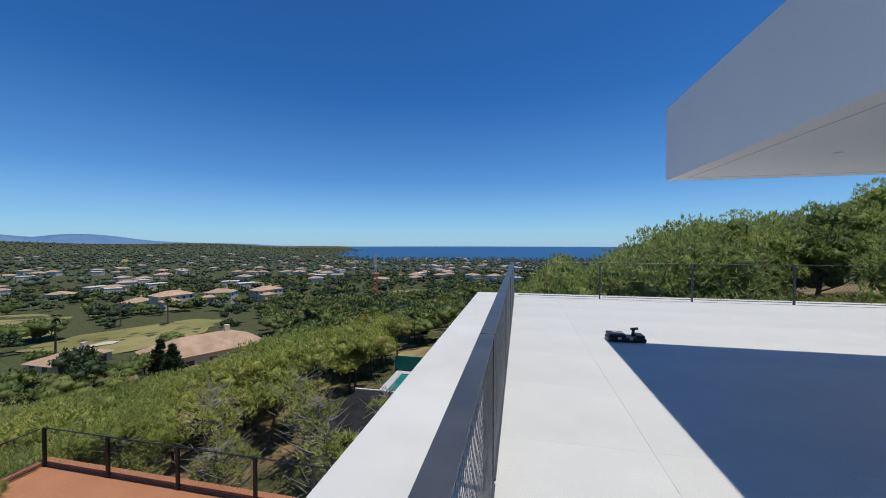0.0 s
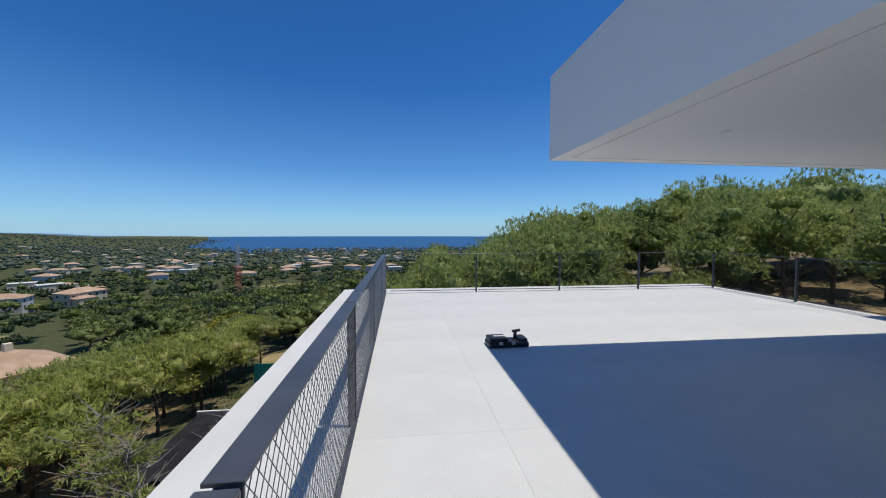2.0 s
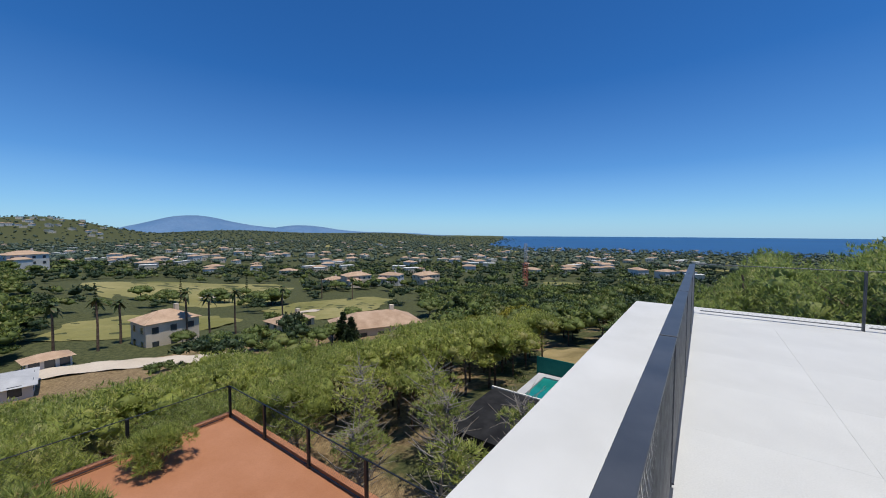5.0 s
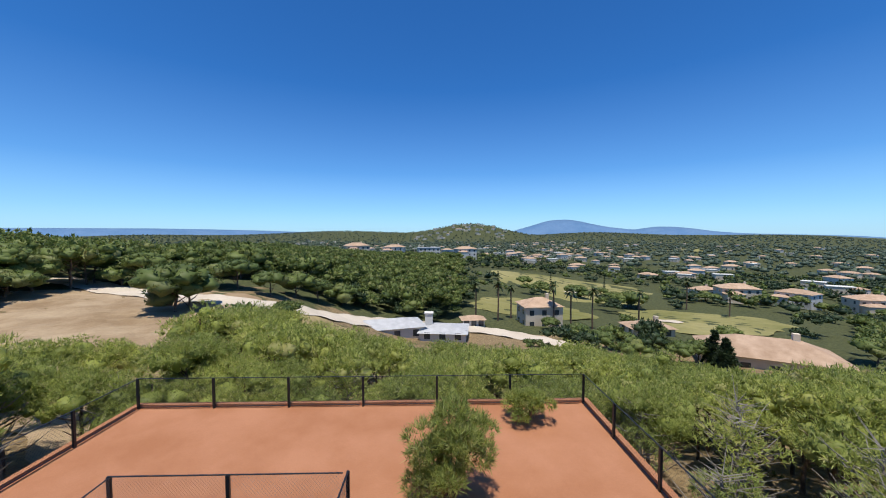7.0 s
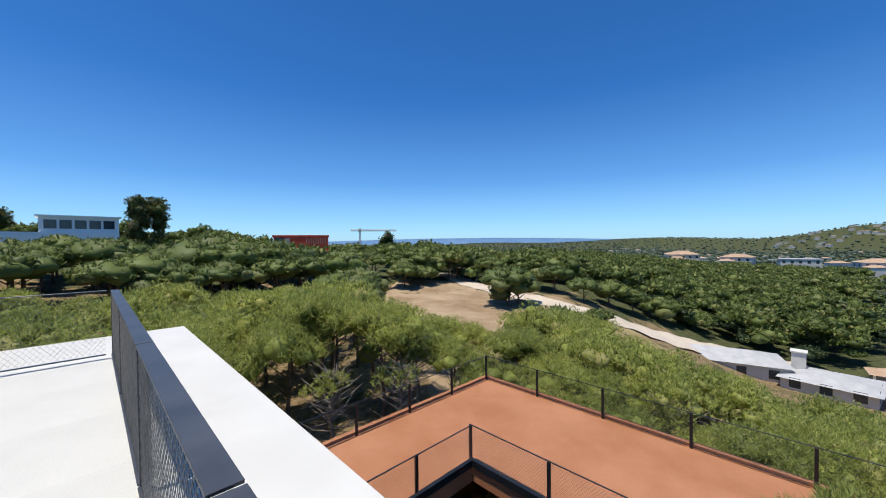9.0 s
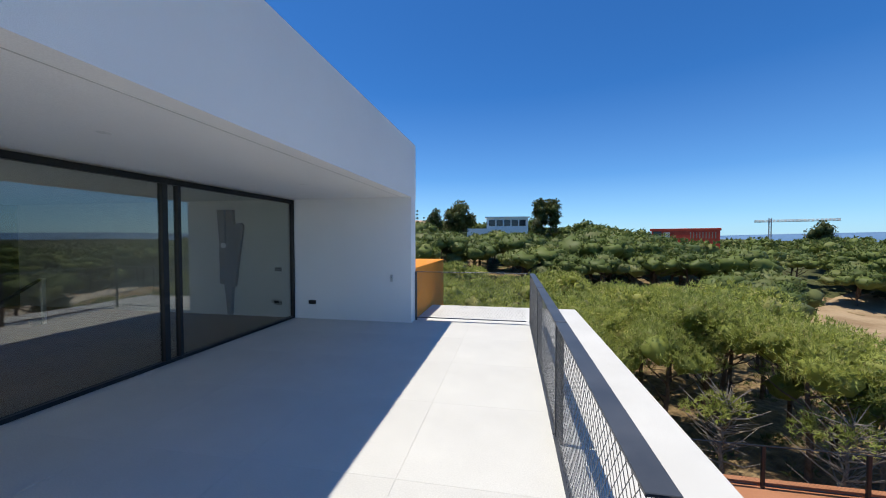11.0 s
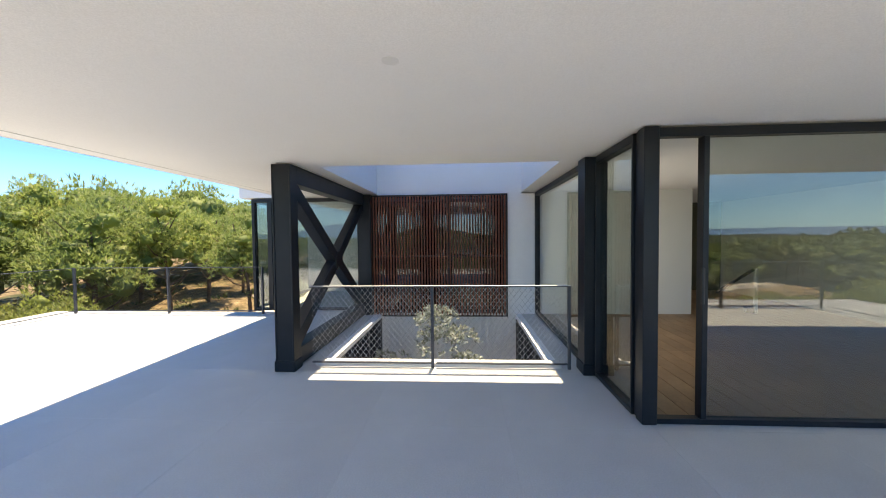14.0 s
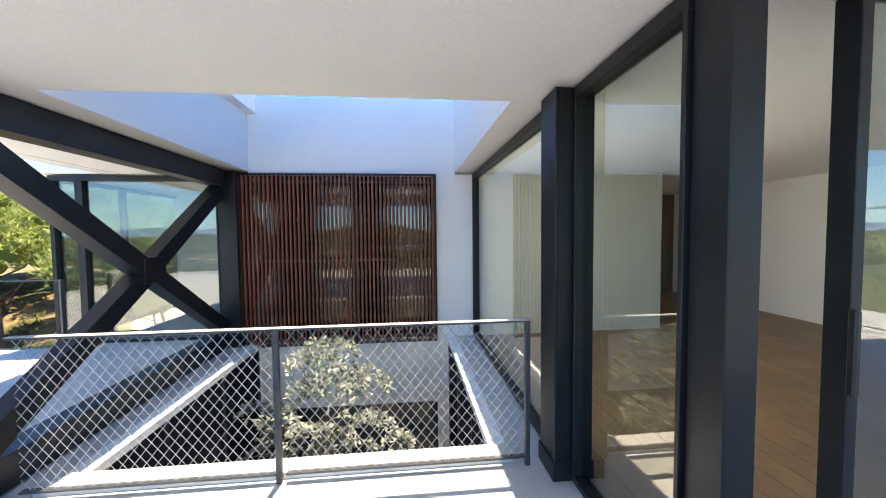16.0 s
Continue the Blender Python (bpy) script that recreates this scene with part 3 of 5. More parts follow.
def wall_art():
    a = thing("wall_sculpture", "weathered dark wooden wall sculpture with three tongues tapering down", "sculpture", (6.36, 0.022, 0.02))
    bm = bmesh.new()
    outline = [(-0.04, 0.02), (0.05, 0.02), (0.09, 0.60), (0.16, 0.62), (0.21, 1.0), (0.36, 1.92), (0.30, 1.99), (0.14, 1.95), (0.12, 2.27), (-0.03, 2.27), (-0.05, 1.55),
               (-0.10, 1.55), (-0.10, 2.27), (-0.26, 2.27), (-0.24, 1.60), (-0.20, 0.68), (-0.09, 0.66)]
    base = [bm.verts.new((-u, 0.0, z)) for u, z in outline]
    f = bm.faces.new(base)
    r = bmesh.ops.extrude_face_region(bm, geom=[f])
    for v in r["geom"]:
        if isinstance(v, bmesh.types.BMVert):
            v.co.y += 0.07 + 0.02 * math.sin(v.co.z * 3)
    bmesh.ops.recalc_face_normals(bm, faces=bm.faces[:])
    part("carving", bm, M_art, a)
    part("stand", boxes((-0.03, 0.0, -0.02, 0.03, 0.06, 0.02), bevel=0.004), M_black, a)
    bm = bmesh.new()
    tube(bm, (0.08, 0.10, 1.50), (0.08, 0.115, 1.50), 0.06, 14)
    part("boss", bm, M_inner, a, "pale round inlay")


wall_art()

# the slatted screen over the court window
screen = thing("slatted_screen", "reddish brown upright wooden slats over a dark window", "screen", (VX1, 7.81, 0))
part("screen_frame", boxes((-0.05, -1.43, -0.05, -0.005, -1.40, 2.46), (-0.05, 1.40, -0.05, -0.005, 1.43, 2.46),
                           (-0.05, -1.40, 2.43, -0.005, 1.40, 2.46), (-0.05, -1.40, -0.05, -0.005, 1.40, -0.02)), M_black, screen)
part("cross_rail", boxes((-0.035, -1.40, 1.18, -0.02, 1.40, 1.22), (-0.035, -1.40, 0.02, -0.02, 1.40, 0.06), (-0.035, -1.40, 2.32, -0.02, 1.40, 2.36)), M_black, screen)
slat_mesh = bpy.data.meshes.new("slat")
bm = boxes((-0.085, -0.0135, -0.015, -0.037, 0.0135, 2.425), bevel=0.003)
bm.to_mesh(slat_mesh)
bm.free()
slat_mesh.materials.append(M_slat)
for i in range(48):
    s = new("slat", slat_mesh)
    s.parent = screen
    s.location = (0, -1.37 + i * 2.74 / 47, 0)
win = thing("window_4", "dark window with white blinds behind the wooden slats", "window", kind="structure")
pane = part("pane", boxes((VX1 + 0.09, 6.40, 0.0, VX1 + 0.10, 9.22, 2.44)), M_darkglass, win)
pane.visible_shadow = False
part("window_frame", boxes((VX1 + 0.06, 6.38, -0.045, VX1 + 0.13, 6.45, 2.455), (VX1 + 0.06, 9.17, -0.045, VX1 + 0.13, 9.24, 2.455), (VX1 + 0.06, 7.55, -0.045, VX1 + 0.13, 7.62, 2.455)), M_black, win)
structure("wall_hall_back", boxes((VX1 + 2.2, 5.82, -0.4, VX1 + 2.3, 9.6, CEIL)), M_inner, "white inner wall behind the slatted window", "wall")
structure("floor_hall", boxes((VX1 + 0.25, 5.82, -0.06, VX1 + 2.2, 9.42, -0.009)), M_wood_floor, "oak floor of the inner hall", "floor")
lamp = thing("globe_lamp", "round white globe lamp hanging in the hall", "lamp", (VX1 + 0.6, 8.55, 1.55))
bm = bmesh.new()
bmesh.ops.create_uvsphere(bm, u_segments=18, v_segments=12, radius=0.15)
part("shade", bm, M_inner, lamp)
bm = bmesh.new()
tube(bm, (0, 0, 0.14), (0, 0, CEIL - 1.55), 0.006, 6)
part("cord", bm, M_black, lamp)

# second glazed volume beyond the truss
R2 = 9.55
glazing("window_5", "y", R2, 9.46, 11.95, [11.55], "tall glass wall of the far room in dark frames", depth=0.12, heavy=(1,))
glazing("window_6", "x", 11.98, R2 + 0.07, 12.55, [10.9], "clear glass side of the far room")
structure("roof_far_room", boxes((R2 - 0.1, ROOF_N + 0.008, CEIL, 12.6, 12.2, 2.75)), M_soffit, "white flat roof of the far room", "roof")
structure("wall_far_room", boxes((12.4, 9.46, -0.01, 12.6, 12.0, CEIL)), M_inner, "white inner wall of the far room", "wall")
structure("wall_far_inner", boxes((VX1 + 0.25, 9.30, -0.01, 12.4, 9.42, CEIL)), M_inner, "white inner wall of the far room", "wall")

# railings: flat posts and top bars with a woven wire net


def net(u, z0, z1, pitch, rad, material_name=None):
    """Crossing wires over a field u wide from z0 to z1, in the plane x = 0, along y from 0."""
    bm = bmesh.new()
    H = z1 - z0
    n = int((u + H / 1.25) / pitch) + 2
    for sgn in (1, -1):
        for i in range(-1, n):
            ya = i * pitch if sgn < 0 else i * pitch - H / 1.25
            y0_, y1_ = (ya, ya + H / 1.25) if sgn > 0 else (ya, ya - H / 1.25)
            dy = y1_ - y0_
            ta, tb = (0 - y0_) / dy, (u - y0_) / dy
            t0, t1 = max(0, min(ta, tb)), min(1, max(ta, tb))
            if t1 - t0 < 0.02:
                continue
            a = Vector((0.0015 * sgn, y0_ + dy * t0, z0 + H * t0))
            b = Vector((0.0015 * sgn, y0_ + dy * t1, z0 + H * t1))
            tube(bm, a, b, rad, 3)
    return bm


def rail_panel(name, length, label, group, top_w=0.095, net_pitch=0.062, wire=0.0019, post_d=0.10, post_t=0.012, height=1.0, M_frame=None, both=True, floor_gap=0.0, slim=False, out=0.0, M_net=None, gap=0.006, post_out=None):
    """One bay along +y from the origin: post at the start, top bar, bottom bar, net, stay."""
    mf = M_frame or M_rail
    r = thing(name, label, "railing", group=group)
    if slim:
        part("post", boxes((-0.018, -0.018, floor_gap, 0.018, 0.018, height - 0.012), bevel=0.003), mf, r)
        part("top_rail", boxes((-0.02, -0.018, height - 0.012, 0.02, length - 0.020, height), bevel=0.003), mf, r)
    else:
        po = out if post_out is None else post_out
        part("post", boxes((-post_d / 2 - po, -post_t, floor_gap, post_d / 2 - po, 0.0, height - 0.013), bevel=0.002), mf, r)
        if both:
            part("post", boxes((-post_d / 2 - po, length - 2 * post_t - 0.012, floor_gap, post_d / 2 - po, length - post_t - 0.010, height - 0.013), bevel=0.002), mf, r)
        part("top_rail", boxes((-top_w / 2 - out, -post_t, height - 0.013, top_w / 2 - out, length - post_t - gap, height), bevel=0.002), mf, r)
    part("bottom_rail", boxes((-0.02, 0.0, 0.055 + floor_gap, 0.02, length - 2 * post_t - 0.02, 0.068 + floor_gap), bevel=0.002), mf, r)
    part("wire_net", net(length - 0.045, 0.068 + floor_gap, height - 0.015, net_pitch, wire), M_net or M_wire, r, "woven steel wire net")
    return r


def set_pose(ob, x, y, z, turn=0):
    ob.matrix_basis = pose(x, y, z, 0, 0, turn)


G_W = "terrace railing bays"
stops = [-0.24, 1.80, 3.87, 5.88, 7.46, 9.52, 11.60, 13.68, 15.745]
for a, b in zip(stops, stops[1:]):
    bay = rail_panel("railing", b - a, "dark grey flat steel terrace railing with wire net", G_W, top_w=0.094, out=0.035, post_d=0.066, post_out=0.024, gap=0.022)
    set_pose(bay, 0, a, 0)
    bm = boxes((-0.05, (b - a) * 0.48, 0.425, -0.035, (b - a) * 0.48 + 0.10, 0.437), bevel=0.002)
    part("stay", bm, M_bright, bay, "small bright steel stay")
north = rail_panel("railing", 2.265, "dark steel railing bay with fine wire net on the far edge", "far railing bays", top_w=0.035, post_d=0.06, post_t=0.03, net_pitch=0.07, wire=0.0013, both=False, M_net=M_darkwire)
set_pose(north, 2.30, 15.76, 0, 90)
for i in range(1, 4):
    copy_thing(north, pose(2.30 + 2.265 * i, 15.76, 0, 0, 0, 90))
for i, (a, b) in enumerate(((11.56, 13.66), (13.66, 15.74))):
    bay = rail_panel("railing", b - a, "dark steel railing bay with fine wire net on the garden edge", "garden railing bays", top_w=0.04, post_d=0.06, post_t=0.03, net_pitch=0.07, wire=0.0013, both=False, M_net=M_darkwire)
    set_pose(bay, EAST, a, 0)
south = rail_panel("railing", 2.24, "slim dark railing with fine wire net at the terrace end", "end railing bays", slim=True, net_pitch=0.062, wire=0.0016)
set_pose(south, 2.27, -0.26, 0, 90)
# court railing, silver capped
for a, b in ((6.02, 7.65), (7.65, 9.19)):
    bay = rail_panel("railing", b - a, "slim steel court railing with bright cap and wide wire net", "court railing bays", slim=True, net_pitch=0.068, wire=0.0023, M_net=M_palewire)
    set_pose(bay, VX0 - 0.035, a, 0)
    part("cap", boxes((-0.022, -0.018, 1.0005, 0.022, b - a - 0.02, 1.006), bevel=0.002), M_grout, bay, "bright pale metal cap")
structure("kerb_court", boxes((VX0 - 0.004, VY0 - 0.0, -0.42, VX0 + 0.15, VY1, 0.045)), M_ledge, "white kerb at the edge of the court", "kerb")
structure("court_edge_north", boxes((VX0 + 0.06, VY1 - 0.14, -0.07, VX1, VY1, -0.004)), M_render, "white concrete edge of the court", "beam")
structure("court_edge_south", boxes((VX0 + 0.06, VY0, -0.07, VX1, VY0 + 0.13, -0.004)), M_render, "white concrete edge of the court", "beam")

# the court below
structure("window_9", boxes((VX1 + 0.10, 6.38, -4.2, VX1 + 0.12, 9.24, -1.0)), M_window, "dark lower window at the back of the court", "window")
structure("court_ground", boxes((VX0 - 1.0, 5.5, -4.4, 12.0, 9.8, -4.2)), M_dirt, "planted earth floor of the sunken court", "ground")
structure("wall_court_front", boxes((VX0 - 0.2, 5.6, -4.2, VX0 - 0.02, 9.6, -0.42)), M_render, "white lower wall of the court", "wall")


def mullioned_sheet(y, name):
    g = thing(name, "matte near-black sheet with steel mullions below the terrace edge", "window", (VX0, y, -4.2), kind="structure")
    # one opaque near-black sheet in the roofing material, behind the mullions
    part("dark_sheet", boxes((0.0, -0.02, 0.0, 3.05, 0.02, 4.12)), M_roofing, g)
    for i in range(4):
        part("mullion", boxes((i * 1.0, -0.03, 0.0, i * 1.0 + 0.05, 0.03, 4.125)), M_steel, g)


mullioned_sheet(VY1 - 0.10, "window_7")
mullioned_sheet(VY0 + 0.09, "window_8")

# low annexe beside the end of the terrace
annex = thing("orange_annex", "orange rendered low block beyond the end railing", "annexe", (2.31, -1.9, 0))
part("wall", boxes((0, -1.6, -3.0, 6.0, 1.57, 1.0)), M_orange, annex)
part("coping", boxes((-0.01, -1.61, 1.0, 6.01, 1.57, 1.07), bevel=0.01), M_orange, annex)

# recessed spots in the soffit
for x, y in ((3.35, 9.66), (3.60, 7.62), (3.45, 4.6), (3.45, 1.9)):
    s = thing("ceiling_spot", "small round recessed spot in the white soffit", "ceiling light", (x, y, CEIL), group="soffit spots")
    bm = bmesh.new()
    tube(bm, (0, 0, -0.003), (0, 0, 0.0), 0.045, 20)
    rim = part("rim", bm, M_inner, s)
    bm = bmesh.new()
    tube(bm, (0, 0, -0.005), (0, 0, -0.0032), 0.03, 16)
    part("lens", bm, M_inner, rim)

# lower roof with red gravel
LX0, LX1, LY0, LY1, LZ = -11.62, EDGE_W + 0.33, -2.60, 11.95, -4.10
HX0, HX1, HY0, HY1 = -6.72, -3.2, 0.85, 5.20
structure("lower_roof", boxes((LX0, LY0, -4.5, HX0, LY1, LZ), (HX1, LY0, -4.5, LX1, LY1, LZ), (HX0, LY0, -4.5, HX1, HY0, LZ), (HX0, HY1, -4.5, HX1, LY1, LZ)), M_gravel,
          "flat lower roof covered in red gravel", "roof")
structure("lower_roof_edge", boxes((LX0 - 0.16, LY0 - 0.16, -4.62, LX0, LY1 + 0.16, LZ + 0.10), (LX0, LY1, -4.62, LX1, LY1 + 0.16, LZ + 0.10), (LX0, LY0 - 0.16, -4.62, LX1, LY0, LZ + 0.10)), M_gravel,
          "low red rim of the lower roof", "roof edge")
structure("wall_annexe", boxes((LX0 + 0.2, LY0 + 0.2, -8.6, LX0 + 0.4, LY1 - 0.2, -4.62), (LX0 + 0.4, LY1 - 0.4, -8.6, LX1, LY1 - 0.2, -4.62), (LX0 + 0.4, LY0 + 0.2, -8.6, LX1, LY0 + 0.4, -4.62)), M_render, "white wall of the lower storey", "wall")
G_L = "lower roof railing bays"
low = rail_panel("railing", 2.42, "dark brown steel railing bay with wire net on the lower roof", G_L, top_w=0.035, post_d=0.06, post_t=0.07, net_pitch=0.085, wire=0.0018, M_frame=M_steel, both=False, M_net=M_darkwire)
set_pose(low, LX0 + 0.06, LY0 + 0.06, LZ)
for i in range(1, 6):
    copy_thing(low, pose(LX0 + 0.06, LY0 + 0.06 + 2.405 * i, LZ))
side = rail_panel("railing", 2.05, "dark brown steel railing bay with wire net on the lower roof", G_L, top_w=0.035, post_d=0.06, post_t=0.07, net_pitch=0.085, wire=0.0018, M_frame=M_steel, both=False, M_net=M_darkwire)
set_pose(side, LX0 + 2.13, LY0 + 0.06, LZ, 90)
for i in range(5):
    copy_thing(side, pose(LX0 + 0.10 + 2.04 * i, LY1 - 0.06, LZ, 0, 0, -90))
    if i:
        copy_thing(side, pose(LX0 + 2.13 + 2.04 * i, LY0 + 0.06, LZ, 0, 0, 90))
inner = rail_panel("railing", 2.25, "dark brown steel railing bay with wire net round the roof opening", "roof opening railing bays", top_w=0.035, post_d=0.06, post_t=0.07, net_pitch=0.07, wire=0.0022, M_frame=M_steel, both=False)
set_pose(inner, HX0 - 0.08, HY0 - 0.08, LZ)
copy_thing(inner, pose(HX0 - 0.08, HY0 + 2.17, LZ))
for i in range(2):
    copy_thing(inner, pose(HX1 + 0.08, HY1 + 0.08 - 2.25 * i, LZ, 0, 0, 180))
across = rail_panel("railing", 1.86, "dark brown steel railing bay with wire net beside the roof opening", "roof opening railing bays", top_w=0.035, post_d=0.06, post_t=0.07, net_pitch=0.07, wire=0.0022, M_frame=M_steel, both=False)
set_pose(across, HX0 + 1.76, HY0 - 0.08, LZ, 90)
copy_thing(across, pose(HX0 + 3.60, HY0 - 0.08, LZ, 0, 0, 90))
for i in range(2):
    copy_thing(across, pose(HX0 - 0.08 + 1.84 * i, HY1 + 0.08, LZ, 0, 0, -90))
structure("kerb_opening", boxes((HX0 - 0.05, HY0 - 0.05, LZ, HX0 + 0.05, HY1 + 0.05, LZ + 0.18), (HX1 - 0.05, HY0 - 0.05, LZ, HX1 + 0.05, HY1 + 0.05, LZ + 0.18),
                                (HX0 + 0.05, HY0 - 0.05, LZ, HX1 - 0.05, HY0 + 0.05, LZ + 0.18), (HX0 + 0.05, HY1 - 0.05, LZ, HX1 - 0.05, HY1 + 0.05, LZ + 0.18)), M_steel, "dark steel kerb round the roof opening", "kerb")
structure("floor_opening", boxes((HX0 - 0.2, HY0 - 0.2, -7.6, HX1 + 0.2, HY1 + 0.2, -7.45)), M_ledge, "pale paved floor under the roof opening", "floor")

# tool case left on the terrace


def tool_case():
    c = thing("tool_case", "black plastic tool case with gear lying on the terrace tiles", "case", (1.82, 11.38, 0.002))
    body = bmesh.new()
    box(body, -0.29, -0.13, 0, 0.27, 0.13, 0.075, bevel=0.02)
    case_body = part("body", body, M_black, c)
    lid = bmesh.new()
    box(lid, -0.28, -0.12, 0.075, -0.02, 0.12, 0.125, bevel=0.015)
    case_lid = part("lid", lid, M_black, c)
    for x in (-0.15, 0.02):
        part("latch", boxes((x, -0.145, 0.045, x + 0.05, -0.131, 0.085), bevel=0.004), M_bright, case_body, "grey metal latch")
    h = bmesh.new()
    tube(h, (0.10, 0.02, 0.07), (0.12, 0.02, 0.19), 0.022, 8)
    tube(h, (0.07, 0.02, 0.185), (0.18, 0.01, 0.20), 0.02, 8)
    part("handle", h, M_black, c)
    part("strap", boxes((-0.2, -0.02, 0.126, -0.04, 0.02, 0.134), bevel=0.003), M_grout, case_lid, "pale webbing strap")
    part("battery", boxes((0.13, -0.11, 0.075, 0.25, 0.10, 0.115), bevel=0.01), M_black, c)


tool_case()

# railing on the garden wall beside the pool
structure("garden_wall", boxes((-4.82, 15.9, -8.4, -4.55, 23.4, -6.1)), M_ledge, "pale garden wall beside the pool", "wall")
for i in range(3):
    copy_thing(low, pose(-4.68, 16.05 + 2.42 * i, -6.1))

# ---- land, trees and far houses ----
rng = np.random.default_rng(7)


def mesh_np(name, verts, tris, *materials, split=None):
    me = bpy.data.meshes.new(name)
    n, k = len(verts), len(tris)
    me.vertices.add(n)
    me.vertices.foreach_set("co", np.ascontiguousarray(verts, dtype=np.float32).ravel())
    me.loops.add(3 * k)
    me.loops.foreach_set("vertex_index", np.ascontiguousarray(tris, dtype=np.int32).ravel())
    me.polygons.add(k)
    me.polygons.foreach_set("loop_start", np.arange(0, 3 * k, 3, dtype=np.int32))
    for m in materials:
        me.materials.append(m)
    if split is not None:
        me.polygons.foreach_set("material_index", split.astype(np.int32))
    me.update(calc_edges=True)
    return me


def ico(level):
    bm = bmesh.new()
    bmesh.ops.create_icosphere(bm, subdivisions=level, radius=1.0)
    v = np.array([x.co[:] for x in bm.verts])
    f = np.array([[q.index for q in x.verts] for x in bm.faces])
    bm.free()
    return v, f


ICO_V, ICO_F = ico(1)
KNOB_V, KNOB_F = ico(2)


def joined(pieces):
    vs, fs, o = [], [], 0
    for v, f in pieces:
        vs.append(v)
        fs.append(f + o)
        o += len(v)
    return np.concatenate(vs), np.concatenate(fs)


def lobe(g, centre, size, tufts, blades, length, width, up=0.18, core=0.72, low=-0.35, broad=False, knobs=False):
    """Tufts of narrow blades over a flattened ball, with a knobbly core inside."""
    d = g.normal(size=(tufts * 2, 3))
    d /= np.linalg.norm(d, axis=1)[:, None]
    d = d[d[:, 2] > low][:tufts]
    t = len(d)
    c = centre + d * size * g.uniform(0.72, 1.06, (t, 1))
    out = d * (1 - up) + np.array([0, 0, up])
    dirs = out[:, None, :] + g.normal(scale=0.55, size=(t, blades, 3))
    dirs /= np.linalg.norm(dirs, axis=2)[..., None]
    side = np.cross(dirs, np.array([0, 0, 1.0]) + g.normal(scale=0.5, size=(t, blades, 3)))
    side /= np.linalg.norm(side, axis=2)[..., None] + 1e-9
    L = length * g.uniform(0.6, 1.25, (t, blades, 1))
    tip = c[:, None, :] + dirs * L
    if broad:
        a = tip - side * width * 0.5 - dirs * L * 0.15
        b = tip + side * width * 0.5
    else:
        a = c[:, None, :] + side * width * 1.25 + dirs * L * 0.25
        b = tip
    verts = np.concatenate([c[:, None, :], np.stack([a, b], 2).reshape(t, blades * 2, 3)], 1)
    per = 1 + 2 * blades
    base = (np.arange(t) * per)[:, None]
    i = np.arange(blades)
    tris = np.stack([np.broadcast_to(base, (t, blades)), base + 1 + 2 * i, base + 2 + 2 * i], -1).reshape(-1, 3)
    out = [(verts.reshape(-1, 3), tris)]
    if core:
        cv, cf = (KNOB_V, KNOB_F) if knobs else (ICO_V, ICO_F)
        spread = (0.62, 1.25) if knobs else (0.82, 1.1)
        out.append((centre + cv * size * core * g.uniform(*spread, (len(cv), 1)), cf))
    return joined(out)


def crown(g, r, h, z0, lobes, tufts, blades, length, width, core=0.7, umbrella=0.5, lobe_r=0.42, broad=False, knobs=False, squash=0.62, up=0.18):
    """Lobes spread over a dome of radius r, h high, from z0 up."""
    parts = []
    for i in range(lobes):
        a = i * 2.399 + g.uniform(-0.4, 0.4)
        q = math.sqrt((i + 0.4) / lobes) * g.uniform(0.85, 1.05)
        top = (1 - q * q) ** 0.5 if q < 1 else 0.0
        c = np.array([math.cos(a) * q * r * 0.78, math.sin(a) * q * r * 0.78, z0 + h * (umbrella * (0.15 + 0.6 * top) + (1 - umbrella) * g.uniform(0.1, 0.85) * (0.35 + 0.65 * top))])
        s = np.array([1, 1, squash]) * r * lobe_r * g.uniform(0.75, 1.2)
        parts.append(lobe(g, c, s, tufts, blades, length, width, up=up, core=core, broad=broad, knobs=knobs))
    return joined(parts)


def limb(bm, p, q, r0, r1, n=6):
    tube(bm, p, q, r0, n, r1)


def trunk_bm(g, height, r, lean, limbs, spread, z_first):
    """A bent tapered trunk with rising limbs and thin dead twigs."""
    bm = bmesh.new()
    pts = [Vector((0, 0, -0.5))]
    k = 5
    for i in range(1, k + 1):
        f = i / k
        pts.append(Vector((lean[0] * f * f * height + g.uniform(-0.06, 0.06), lean[1] * f * f * height + g.uniform(-0.06, 0.06), height * 0.86 * f)))
    for i in range(k):
        limb(bm, pts[i], pts[i + 1], r * (1 - 0.75 * i / k), r * (1 - 0.75 * (i + 1) / k), 7)
    for i in range(limbs):
        f = z_first + (0.82 - z_first) * i / max(1, limbs - 1)
        j = min(k - 1, int(f * k))
        base = pts[j].lerp(pts[j + 1], f * k - j)
        a = i * 2.4 + g.uniform(-0.5, 0.5)
        out = Vector((math.cos(a), math.sin(a), g.uniform(0.25, 0.7)))
        mid = base + out * spread * 0.5
        end = mid + Vector((out.x * spread * 0.4, out.y * spread * 0.4, spread * 0.35))
        limb(bm, base, mid, r * 0.36, r * 0.24, 5)
        limb(bm, mid, end, r * 0.24, r * 0.08, 5)
        twig = mid + Vector((g.uniform(-1, 1), g.uniform(-1, 1), g.uniform(-0.2, 0.4))) * spread * 0.4
        limb(bm, mid, twig, r * 0.12, r * 0.03, 4)
    return bm


def tree_thing(name, label, bm_trunk, bark, crown_mesh, group="", category="tree"):
    t = thing(name, label, category, group=group)
    part("trunk", bm_trunk, bark, t)
    c = new("crown", crown_mesh)
    c.parent = t
    return t


